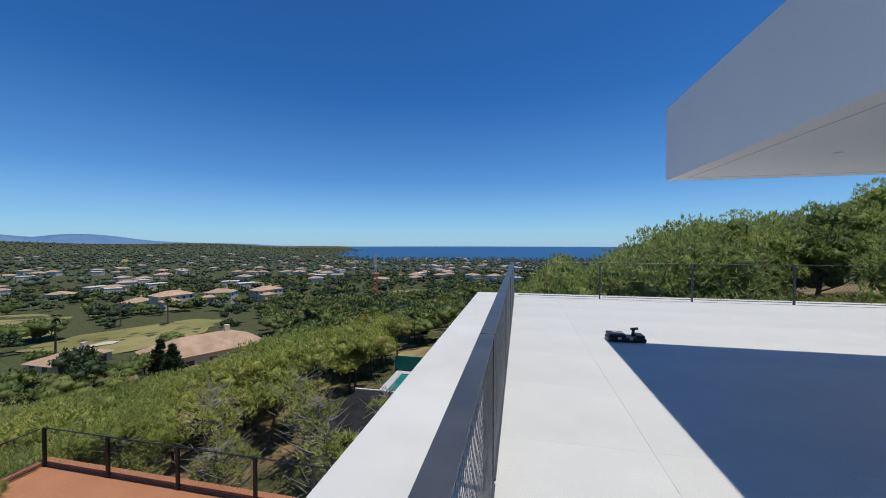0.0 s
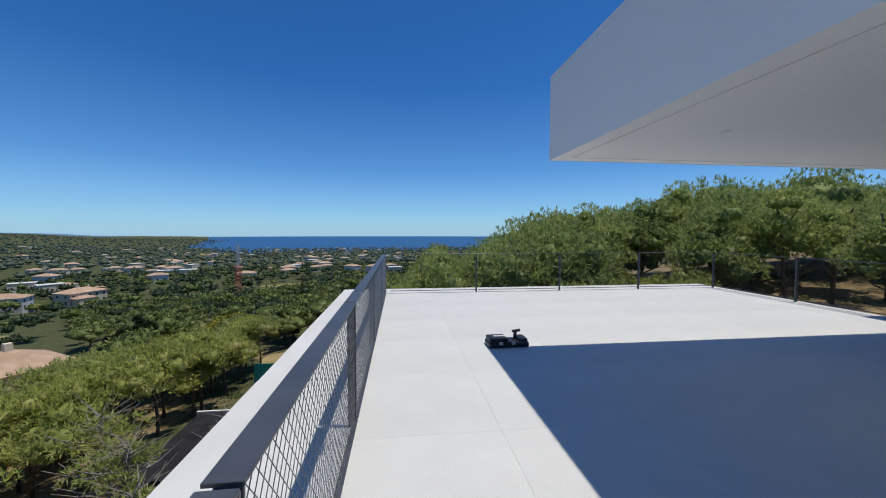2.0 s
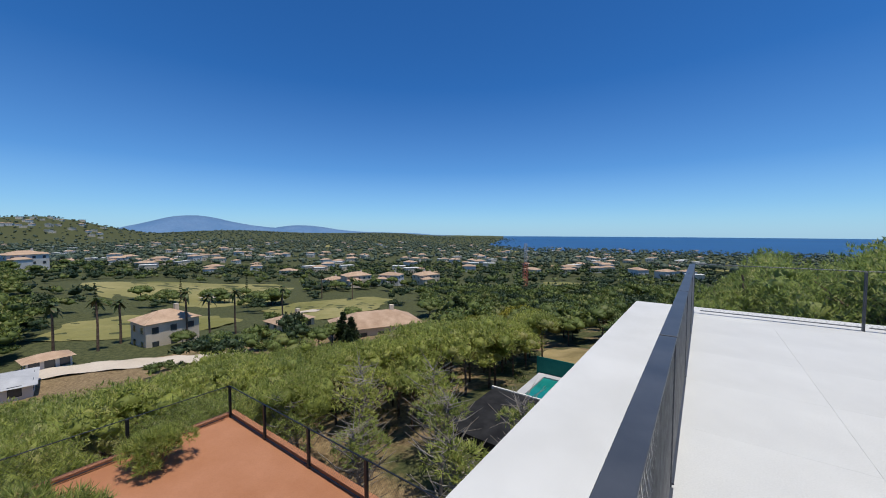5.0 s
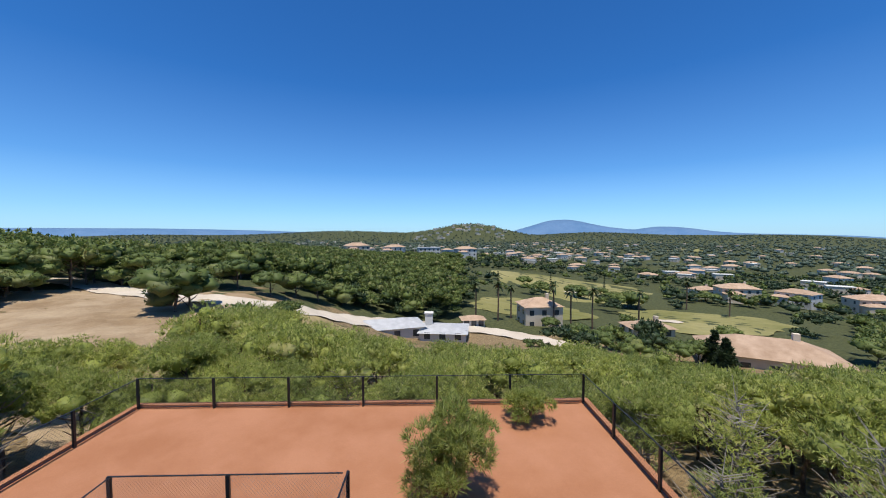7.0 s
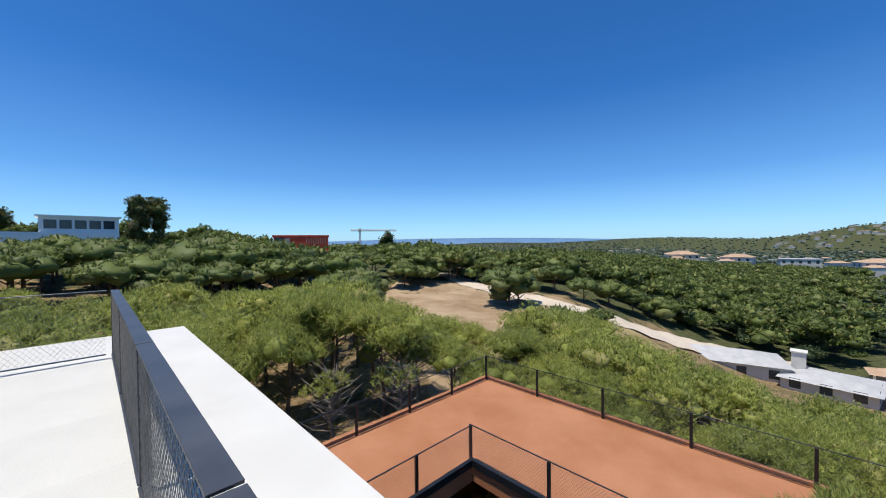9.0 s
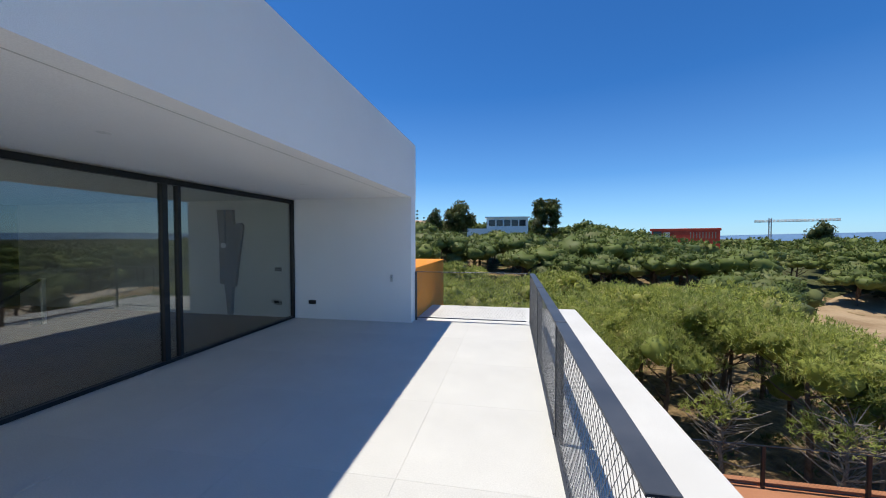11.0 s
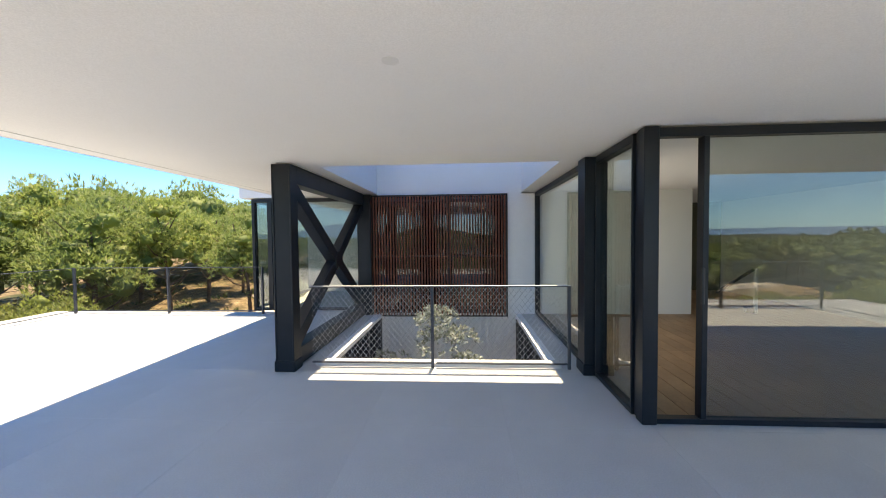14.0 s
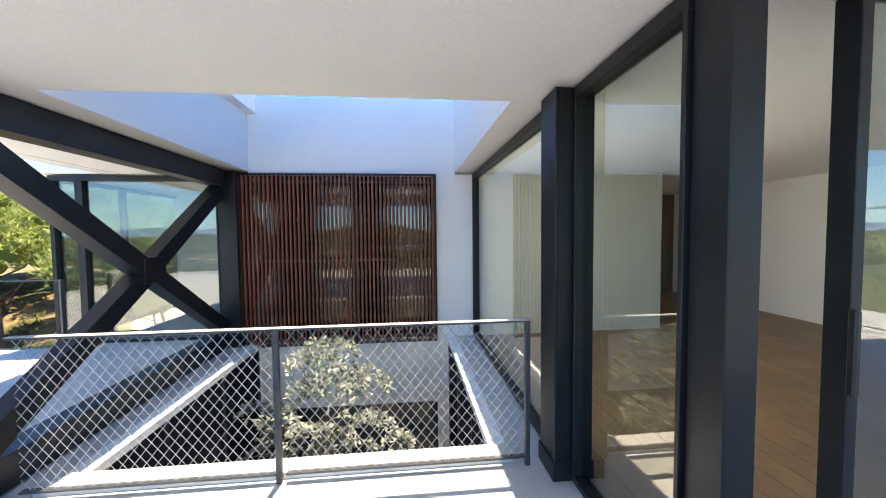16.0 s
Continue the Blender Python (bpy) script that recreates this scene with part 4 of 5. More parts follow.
# patches laid on the ground, as (first bearing, last bearing, first distance, last distance)
CLEAR = [(124, 141, 17, 30), (116, 148, 30, 80), (104, 133, 54, 88), (62, 84, 74, 98), (76, 112, 33, 86), (58, 80, 150, 245), (44, 62, 100, 150), (66, 84, 92, 130), (36, 56, 34, 86), (56, 76, 36, 60),
         (145, 166, 86, 150), (288, 300, 21, 28), (13, 20, 26, 41), (13, 20, 170, 240), (170, 200, 80, 150), (41, 56, 188, 235), (33, 50, 195, 230)]


def is_clear(yaw, r):
    return any(a <= yaw <= b and c <= r <= d for a, b, c, d in CLEAR)


draped("dirt_clearing", 125, 140, 19, 31, M_dirt, "trodden sandy path between the pines", "bare ground", lift=0.1)
draped("dirt_clearing", 117, 149, 37, 82, M_dirt, "bare sandy clearing among the pines", "bare ground")
draped("dry_grass", 100, 117, 36, 62, M_straw, "dry straw coloured grass slope", "grass", lift=0.1)
draped("dry_grass", 12.5, 20.5, 26, 42, M_straw, "dry straw coloured grass below the shrubs", "grass", lift=0.1)
draped("dirt_bank", 278, 306, 12.8, 20, M_dirt, "bare sandy bank under the pines", "bare ground", lift=0.09)
draped("gravel_road", 287, 300, 20, 29, M_road, "pale gravel road behind the pine grove", "road", lift=0.08)
draped("fairway", 58, 80, 150, 245, M_fair, "dry golf fairway on the valley floor", "golf course")
draped("fairway", 44, 62, 100, 146, M_fair, "dry golf fairway between the gardens", "golf course")
draped("fairway", 13, 20, 180, 240, M_fair, "small sloping meadow among the woods", "meadow")
draped("bunker", 66, 70, 168, 176, M_road, "pale sand bunker in the fairway", "bunker", lift=0.3)
draped("bunker", 55, 58, 112, 117, M_road, "pale sand bunker beside the fairway", "bunker", lift=0.3)
draped("garden_lawn", 66, 84, 98, 128, M_fair, "garden lawn beside the cream house", "lawn", lift=0.16)
for i in range(16):
    a = rng.uniform(-8, 110)
    r = rng.uniform(300, 1100)
    draped("bare_field", a, a + rng.uniform(3, 8), r, r * rng.uniform(1.06, 1.18), M_dirt if i % 2 else M_fair, "dry field on the far plain", "field", lift=0.5)


def track(name, pts, width, material, label):
    verts, faces = [], []
    for i in range(len(pts) - 1):
        for k in range(10):
            f = k / 10
            p = [spot(*q) for q in (pts[i], pts[i + 1])]
            x, y = p[0][0] * (1 - f) + p[1][0] * f, p[0][1] * (1 - f) + p[1][1] * f
            d = Vector((p[1][0] - p[0][0], p[1][1] - p[0][1])).normalized()
            for s in (-1, 0, 1):
                px, py = x - d.y * s * width / 2, y + d.x * s * width / 2
                verts.append((px, py, float(heights(px, py)) + 0.22))
    n = len(verts) // 3
    for i in range(n - 1):
        for s in (0, 1):
            faces.append((3 * i + s, 3 * i + s + 1, 3 * i + s + 4, 3 * i + s + 3))
    tagged(new(name, mesh_from(name, verts, faces, material)), label, "road", kind="structure")


track("road_valley", [(136, 96), (131, 79), (126, 70), (121.5, 63), (116, 59), (112, 60), (107, 65), (102, 72), (97, 81), (92, 84), (86, 80), (80, 78), (74, 74), (70, 70), (64, 70)], 5.5, M_road, "pale road winding below the pine slope")
# pine variants near the house
near_pines, slope_pines, grove_pines, stone_pines = [], [], [], []
for i in range(9):
    g = np.random.default_rng(20 + i)
    h = 4.6 + 0.35 * (i % 5)
    if i < 4:
        v, f = crown(g, 2.15, 2.5, h - 2.6, 14, 190, 5, 0.19, 0.020, core=0.54, umbrella=0.5, knobs=True, squash=0.85, up=0.5)
    else:
        v, f = crown(g, 2.15, 2.5, h - 2.6, 13, 58, 4, 0.28, 0.042, core=0.50, umbrella=0.4, knobs=True, squash=0.85, up=0.5)
    me = mesh_np("crown", v, f, M_needle)
    (near_pines if i < 4 else slope_pines).append(tree_thing("pine_tree", "young pine with light green needles on the slope", trunk_bm(g, h, 0.11, (g.uniform(-0.1, 0.1), g.uniform(-0.1, 0.1)), 9, 1.3, 0.3), M_bark, me, "pines on the slope"))
for i in range(4):
    g = np.random.default_rng(40 + i)
    h = 5.6 + 0.4 * i
    v, f = crown(g, 2.25, 4.5, h - 4.3, 22, 115, 4, 0.21, 0.036, core=0.44, umbrella=0.35, lobe_r=0.36, knobs=True, squash=0.8, up=0.4)
    me = mesh_np("crown", v, f, M_needle_grove)
    grove_pines.append(tree_thing("pine_tree", "tall pine with bare lower trunk in the grove", trunk_bm(g, h, 0.12, (g.uniform(-0.12, 0.12), g.uniform(-0.12, 0.12)), 10, 1.5, 0.28), M_bark, me, "pines in the grove"))
for i in range(4):
    g = np.random.default_rng(60 + i)
    h = 5.4 + 0.4 * i
    v, f = crown(g, 3.1, 3.1, h - 3.2, 12, 36, 4, 0.34, 0.10, core=0.86, umbrella=0.85, lobe_r=0.46, knobs=True)
    me = mesh_np("crown", v, f, M_needle_dark)
    stone_pines.append(tree_thing("stone_pine", "dark umbrella pine with a broad dense crown", trunk_bm(g, h, 0.17, (g.uniform(-0.08, 0.08), g.uniform(-0.08, 0.08)), 8, 1.9, 0.4), M_bark, me, "umbrella pines"))

used = set()


def plant(variants, x, y, size, z=None, sink=0.0):
    src = variants[int(rng.integers(len(variants)))]
    z = float(heights(x, y)) if z is None else z
    m = pose(x, y, z - sink, 0, 0, rng.uniform(0, 360)) @ Matrix.Diagonal((size, size, size * rng.uniform(0.92, 1.08), 1))
    if src.name not in used:
        used.add(src.name)
        src.matrix_basis = m
        return src
    c = copy_thing(src, m)
    c.scale = m.to_scale()
    return c


def scatter(yaw0, yaw1, r0, r1, step, jitter=0.42):
    """Plan positions on a shaken grid inside a sector, clear of the house, roads and clearings."""
    out = []
    n = int(r1 / step) + 1
    for i in range(-n, n + 1):
        for j in range(-n, n + 1):
            x = CX + (i + rng.uniform(-jitter, jitter)) * step
            y = CY + (j + rng.uniform(-jitter, jitter)) * step
            dx, dy = x - CX, y - CY
            r = math.hypot(dx, dy)
            a = math.degrees(math.atan2(-dx, dy)) % 360
            if not (r0 <= r <= r1):
                continue
            if not (yaw0 <= a <= yaw1 or yaw0 <= a - 360 <= yaw1):
                continue
            if (-13.6 < x < 14.5 and -5.0 < y < 13.8) or (-3.2 < x < 14.5 and 13.8 <= y < 18.8) or (-10.6 < x < -1.5 and 19.4 < y < 30.5) or (-13.6 < x < -3.0 and 13.8 <= y <= 19.4):
                continue
            if is_clear(a, r):
                continue
            out.append((x, y, a, r))
    return out


for x, y, a, r in scatter(14, 122, 12.0, 38, 2.35):
    plant(near_pines if r < 17.5 else slope_pines, x, y, rng.uniform(0.70, 0.92))
for x, y, a, r in scatter(122, 204, 12, 42, 2.8):
    if 138 < a < 176 and r < 16.5:
        continue
    plant(near_pines if r < 22 else slope_pines, x, y, rng.uniform(0.95, 1.2) if 138 < a < 176 and r < 26 else rng.uniform(0.72, 1.0))


def skyline(a, r, low, high):
    """Height of a tree whose top reaches the wooded skyline at this bearing."""
    up = np.interp((a + 180) % 360 - 180, [-90, -60, -50, -45, -40, -32, -23.5, -20, -17, -14, -10], [5.5, 5.5, 7.2, 7.8, 6.8, 5.2, 3.9, 2.6, 0.3, -1.6, -3.5])
    x, y = spot(a, r)
    return max(1.0, 1.6 + r * math.tan(math.radians(up * rng.uniform(low, high))) - float(heights(x, y)))


for x, y, a, r in scatter(-36, -6, 13.0, 30, 2.8):
    plant(grove_pines, x, y, min(1.4, max(0.45, skyline(a, r, 0.6, 1.0) / 6.8)))
for x, y, a, r in scatter(-66, -24, 13.5, 22, 3.0):
    plant(slope_pines, x, y, rng.uniform(0.5, 0.72))
for x, y, a, r in scatter(-82, -36, 13.2, 30, 3.3):
    plant(grove_pines, x, y, min(1.4, max(0.6, skyline(a, r, 0.65, 1.0) / 6.8)))
for x, y, a, r in scatter(118, 205, 45, 96, 5.4):
    plant(stone_pines, x, y, rng.uniform(0.95, 1.3))
for a, r, s in ((139.5, 78, 1.25), (142, 74, 1.2), (137.6, 82, 1.2), (133.5, 86, 1.3), (130.5, 84, 1.1), (128.6, 82, 1.2), (118.5, 74, 1.1), (114.5, 70, 1.0), (111, 76, 1.15), (108, 78, 1.1), (104.5, 84, 1.2), (101, 90, 1.2), (121, 78, 1.2),
                (60.2, 143, 1.3), (61.4, 146, 1.35), (62.5, 144, 1.3), (60.9, 150, 1.3), (63.4, 148, 1.2), (73.5, 160, 1.1), (72.9, 158, 1.0), (68, 160, 1.1), (68.8, 163, 1.2), (67.2, 158, 1.0), (76, 165, 1.1), (65, 172, 1.1),
                (53, 67, 0.8), (55, 65, 0.75), (57.5, 70, 0.85), (60, 62, 0.9), (62, 72, 0.8), (50, 88, 0.8), (58, 84, 0.9), (65, 66, 0.8), (68, 78, 0.8), (72, 84, 0.75), (36, 66, 0.8), (38, 84, 0.9), (163.2, 60, 2.15), (166, 63, 2.4), (168.6, 61, 2.1), (160.6, 66, 1.9), (163, 88, 1.3), (169.5, 86, 1.2)):
    x, y = spot(a, r)
    plant(stone_pines, x, y, s, sink=1.5 * s)
for a, r, s in ((119.5, 17.5, 0.72), (124.5, 19.0, 0.86), (128.5, 17.5, 0.85), (134.5, 18.5, 0.8), (140.5, 20, 0.9), (131.5, 24, 0.8), (137, 25, 0.9)):
    x, y = spot(a, r)
    plant(near_pines, x, y, s)
for a, r, s in ((118.8, 36, 1.1), (117.2, 38, 0.95), (125.6, 57, 1.4), (124.0, 58, 1.2)):
    x, y = spot(a, r)
    plant(stone_pines, x, y, s, sink=2.2)
for x, y, a, r in scatter(-14, 30, 26, 60, 5.2):
    plant(stone_pines, x, y, rng.uniform(0.55, 0.8))


def woods(name, label, spots, variants, sizes, material):
    """Many crowns joined into one sheet of wood."""
    vs, fs, o = [], [], 0
    for (x, y, a, r), s in zip(spots, sizes):
        v, f = variants[int(rng.integers(len(variants)))]
        t = rng.uniform(0, 2 * math.pi)
        c, n = math.cos(t), math.sin(t)
        w = np.empty_like(v)
        w[:, 0] = (v[:, 0] * c - v[:, 1] * n) * s + x
        w[:, 1] = (v[:, 0] * n + v[:, 1] * c) * s + y
        w[:, 2] = v[:, 2] * s * rng.uniform(0.85, 1.15) + float(heights(x, y)) - 0.3
        vs.append(w)
        fs.append(f + o)
        o += len(v)
    me = mesh_np(name, np.concatenate(vs), np.concatenate(fs), material)
    return tagged(new(name, me), label, "woods", kind="stuff")


mid = [crown(np.random.default_rng(80 + i), 2.9, 2.4, 2.4, 6, 20, 4, 0.5, 0.22, core=0.86, umbrella=0.75, lobe_r=0.42) for i in range(5)]
tiny = [crown(np.random.default_rng(97 + i), 3.2, 3.0, 0.8, 1, 5, 3, 1.4, 0.7, core=0.95, umbrella=0.7, lobe_r=0.95) for i in range(5)]
far = [crown(np.random.default_rng(90 + i), 3.2, 3.0, 0.8, 2, 6, 3, 1.3, 0.6, core=0.9, umbrella=0.7, lobe_r=0.6) for i in range(5)]
ws = scatter(-14, 128, 46, 150, 5.0)
ws = [w for w in ws if rng.random() < (0.95 if (w[2] > 82 and w[2] < 130) or w[3] < 66 or (w[2] < 40 or w[2] > 300) else 0.16)]
woods("woods", "pine woods and garden trees over the near valley", ws[::2], mid, [rng.uniform(0.65, 1.15) for _ in ws[::2]], M_needle_dark)
woods("woods", "dark garden trees over the near valley", ws[1::2], mid, [rng.uniform(0.6, 1.1) for _ in ws[1::2]], M_cypress)
ws = scatter(120, 212, 84, 165, 5.2) + scatter(86, 120, 88, 300, 6.0)
woods("woods", "dense umbrella pine woods over the hill", ws, mid, [rng.uniform(1.05, 1.6) for _ in ws], M_needle_dark)
ws = scatter(118, 212, 165, 420, 9.0)
woods("woods", "umbrella pine woods beyond the hill", ws, far, [rng.uniform(1.1, 1.6) for _ in ws], M_needle_dark)
ws = [w for w in scatter(-25, 125, 150, 420, 7.4) if rng.random() < (0.4 if 40 < w[2] < 84 and w[3] < 260 else 0.62) and not (86 < w[2] < 120 and w[3] < 300)]
woods("woods", "scattered trees and hedges over the valley", ws[::3], far, [rng.uniform(0.6, 1.25) for _ in ws[::3]], M_needle_dark)
ws = [w for k, w in enumerate(ws) if k % 3]
woods("woods", "dark trees and hedges over the valley", ws, far, [rng.uniform(0.6, 1.25) for _ in ws], M_cypress)
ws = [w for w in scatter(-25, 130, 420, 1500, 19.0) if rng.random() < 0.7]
woods("woods", "distant trees over the coastal plain, haze in the leaf colour", ws, tiny, [rng.uniform(0.9, 1.7) for _ in ws], M_hazewood)
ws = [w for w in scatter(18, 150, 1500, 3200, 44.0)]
woods("woods", "distant wooded hills, haze in the leaf colour", ws, tiny, [rng.uniform(1.0, 1.8) for _ in ws], M_hazewood)

dense = [crown(np.random.default_rng(130 + i), 2.9, 3.6, 1.2, 12, 120, 4, 0.25, 0.042, core=0.5, umbrella=0.5, lobe_r=0.42, knobs=True, squash=0.8, up=0.4) for i in range(4)]
ws = [w for w in scatter(-100, -10, 29, 54, 4.8)]
woods("woods", "pine woods behind the grove", ws, dense, [min(1.6, max(0.6, skyline(w[2], w[3], 0.8, 1.02) / 5.0)) for w in ws], M_needle_grove)

ws = [w for w in scatter(30, 118, 37, 68, 3.4) if rng.random() < 0.7 and not (35 < w[2] < 57 and w[3] > 60) and not (84 < w[2] < 108 and w[3] > 62)]
woods("woods", "low olive green scrub trees below the pine slope", ws, mid, [rng.uniform(0.3, 0.5) for _ in ws], M_needle_dark)

# low dry scrub round the trunks
shr = [lobe(np.random.default_rng(110 + i), np.array([0, 0, 0.18]), np.array([0.55, 0.5, 0.3]), 26, 5, 0.28, 0.05, core=0.6) for i in range(4)]
ws = scatter(20, 214, 12, 40, 2.1) + scatter(-90, -12, 13, 34, 2.0)
woods("scrub", "low dry scrub and grass tufts under the pines", ws, shr, [rng.uniform(0.4, 1.2) for _ in ws], M_shrub)

# bare grey trees below the terrace
for x, y, s in ((-12.6, 14.4, 1.0), (-9.2, 15.0, 0.95), (-11.2, 16.9, 1.05), (-7.4, 17.2, 1.0), (-5.4, 15.2, 0.9), (-8.8, 18.8, 1.0), (-12.9, 18.6, 1.1), (-4.4, 18.4, 0.95), (-9.5, -5.9, 1.0), (-13.5, -4.6, 0.9), (-16.4, 3.0, 0.9), (-7.0, -7.4, 0.9), (-12.0, -7.6, 1.0)):
    g = np.random.default_rng(int(abs(x * 10)))
    t = thing("bare_pine", "half bare grey pine with dead twigs", "tree", (x, y, float(heights(x, y))), group="bare pines")
    lean = (g.uniform(-0.1, 0.1), g.uniform(-0.1, 0.1))
    bm = trunk_bm(g, 4.0 * s, 0.09, lean, 16, 1.5, 0.25)
    for k in range(85):
        a = g.uniform(0, 6.28)
        z = g.uniform(1.2, 3.7) * s
        f = z / (3.44 * s)
        q = Vector((lean[0] * f * f * 4.0 * s, lean[1] * f * f * 4.0 * s, z))
        far_out = g.uniform(0.3, 1.05)
        limb(bm, q, q + Vector((math.cos(a) * far_out, math.sin(a) * far_out, g.uniform(-0.1, 0.8))), 0.016, 0.005, 3)
    part("trunk", bm, M_deadbark, t)
    v, f = crown(g, 1.2 * s, 1.0, 2.5 * s, 6, 44, 6, 0.2, 0.03, core=0.0)
    c = new("crown", mesh_np("crown", v, f, M_needle))
    c.parent = t

# plants on the lower roof and in the courts


def bush(name, label, x, y, z, r, h, material, tufts, blades, length, width, trunk_h=0.3, bark=None, lobes=9, seed=1, up=0.5):
    g = np.random.default_rng(seed)
    t = thing(name, label, "shrub", (x, y, z))
    for i in range(5):
        bm = bmesh.new()
        a = i * 1.3
        limb(bm, (0.02 * math.cos(a), 0.02 * math.sin(a), -0.05), (r * 0.5 * math.cos(a), r * 0.5 * math.sin(a), trunk_h + h * 0.5), 0.035, 0.012, 5)
        part("stem", bm, bark or M_bark, t)
    v, f = crown(g, r, h, trunk_h, lobes, tufts, blades, length, width, core=0.0, umbrella=0.15, lobe_r=0.36, broad=material is not M_needle, up=up if material is M_needle else 0.18)
    c = new("foliage", mesh_np("foliage", v, f, material))
    c.parent = t
    return t


bush("young_pine", "young bushy pine growing up through the red gravel roof", -7.2, 7.3, LZ, 0.98, 2.4, M_needle, 90, 8, 0.19, 0.013, 0.2, lobes=24, seed=3)
bush("roof_shrub", "low green shrub at the rim of the red roof", -10.6, 9.8, LZ, 0.75, 0.75, M_needle, 80, 9, 0.15, 0.013, 0.12, lobes=14, seed=4)
bush("opening_shrub", "leafy plant rising through the roof opening", -6.0, 4.0, -7.45, 0.62, 3.9, M_needle, 70, 8, 0.17, 0.016, 0.5, lobes=20, seed=5)
bush("opening_shrub", "leafy green plant low in the roof opening", -5.6, 2.4, -7.45, 0.8, 2.6, M_yellow, 60, 6, 0.2, 0.05, 0.3, lobes=14, seed=6)
bush("olive_tree", "silvery leaved small tree in the sunken court", 7.5, 7.66, -4.2, 0.80, 5.7, M_olive, 62, 7, 0.065, 0.032, 0.3, lobes=36, seed=7)
bush("court_shrub", "silvery shrub beside the court wall", 8.4, 8.65, -4.2, 0.5, 4.6, M_olive, 26, 6, 0.08, 0.035, 0.4, lobes=16, seed=8)
bush("court_shrub", "thin silvery shrub in the court", 8.1, 6.75, -4.2, 0.5, 4.0, M_olive, 26, 6, 0.08, 0.035, 0.4, lobes=14, seed=9)
for i in range(7):
    bush("court_plant", "low green plant on the court floor", 6.9 + 0.35 * i, 6.6 + (i * 0.83) % 2.2, -4.2, 0.4, 0.7, M_yellow if i % 2 else M_shrub, 26, 6, 0.12, 0.05, 0.05, lobes=6, seed=30 + i)


def conifer(x, y, z, h, r, seed, name="dark_conifer", label="dark pointed conifer on the slope", group="dark conifers"):
    g = np.random.default_rng(seed)
    t = thing(name, label, "tree", (x, y, z), group=group)
    bm = bmesh.new()
    limb(bm, (0, 0, -0.5), (0, 0, h * 0.95), r * 0.09, 0.02, 6)
    part("trunk", bm, M_bark, t)
    lobes = [lobe(g, np.array([g.uniform(-0.15, 0.15) * r, g.uniform(-0.15, 0.15) * r, h * (0.12 + 0.84 * k / 9)]), np.array([1, 1, 0.55]) * r * max(0.12, 1 - k / 9.5), 40, 6, r * 0.3, r * 0.09, up=0.2, core=0.75) for k in range(10)]
    c = new("crown", mesh_np("crown", *joined(lobes), M_cypress))
    c.parent = t
    return t


for i, (a, r, h) in enumerate(((35.5, 50, 5.2), (33.6, 52, 6.2), (32.4, 50, 5.4), (36.6, 53, 4.4), (51.5, 66, 5.5), (50.2, 64, 4.5))):
    x, y = spot(a, r)
    conifer(x, y, float(heights(x, y)), h, 1.6, 200 + i)
for i, (a, r, h) in enumerate(((195.0, 88, 9.5), (193.9, 90, 8.0), (72, 170, 9), (64.5, 200, 10), (80, 130, 9))):
    x, y = spot(a, r)
    conifer(x, y, float(heights(x, y)), h, 0.75, 220 + i, "cypress", "slim dark cypress standing upright", "cypresses")


def broadleaf(a, r, h, w, seed, material=None):
    x, y = spot(a, r)
    g = np.random.default_rng(seed)
    blobs = []
    for k in range(24):
        q = g.normal(size=3)
        q = q / np.linalg.norm(q) * g.uniform(0.3, 0.8)
        blobs.append(lobe(g, np.array([q[0] * w, q[1] * w, h * (0.56 + 0.46 * q[2])]), np.array([1, 1, 1.25]) * w * g.uniform(0.3, 0.5), 44, 5, 0.5, 0.2, core=0.8, broad=True))
    v, f = joined(blobs)
    me = mesh_np("crown", v, f, material or M_shrub)
    t = tree_thing("broadleaf_tree", "tall dark leafy tree on the skyline", trunk_bm(g, h * 0.8, 0.2, (0, 0), 8, w * 0.6, 0.3), M_bark, me, "skyline trees")
    t.location = (x, y, float(heights(x, y)))


for i, (a, r, h, w) in enumerate(((187.6, 92, 14.0, 3.0), (189.4, 94, 11.5, 2.6), (176.0, 96, 14.2, 2.3), (174.4, 98, 14.4, 2.5), (192.2, 90, 10.5, 2.2), (144.5, 150, 13, 3.2))):
    broadleaf(a, r, h, w, 240 + i)

for a, r, s in ((22.5, 44, 1.0), (24.5, 46, 0.8), (31, 40, 0.6)):
    x, y = spot(a, r)
    g = np.random.default_rng(int(a * 7))
    v, f = crown(g, 2.4, 2.4, 0.4, 12, 60, 6, 0.35, 0.08, core=0.6)
    t = thing("yellow_shrub", "yellow green flowering shrub on the slope", "shrub", (x, y, float(heights(x, y)) + 2.6), group="yellow shrubs")
    c = new("foliage", mesh_np("foliage", v * s, f, M_yellow))
    c.parent = t


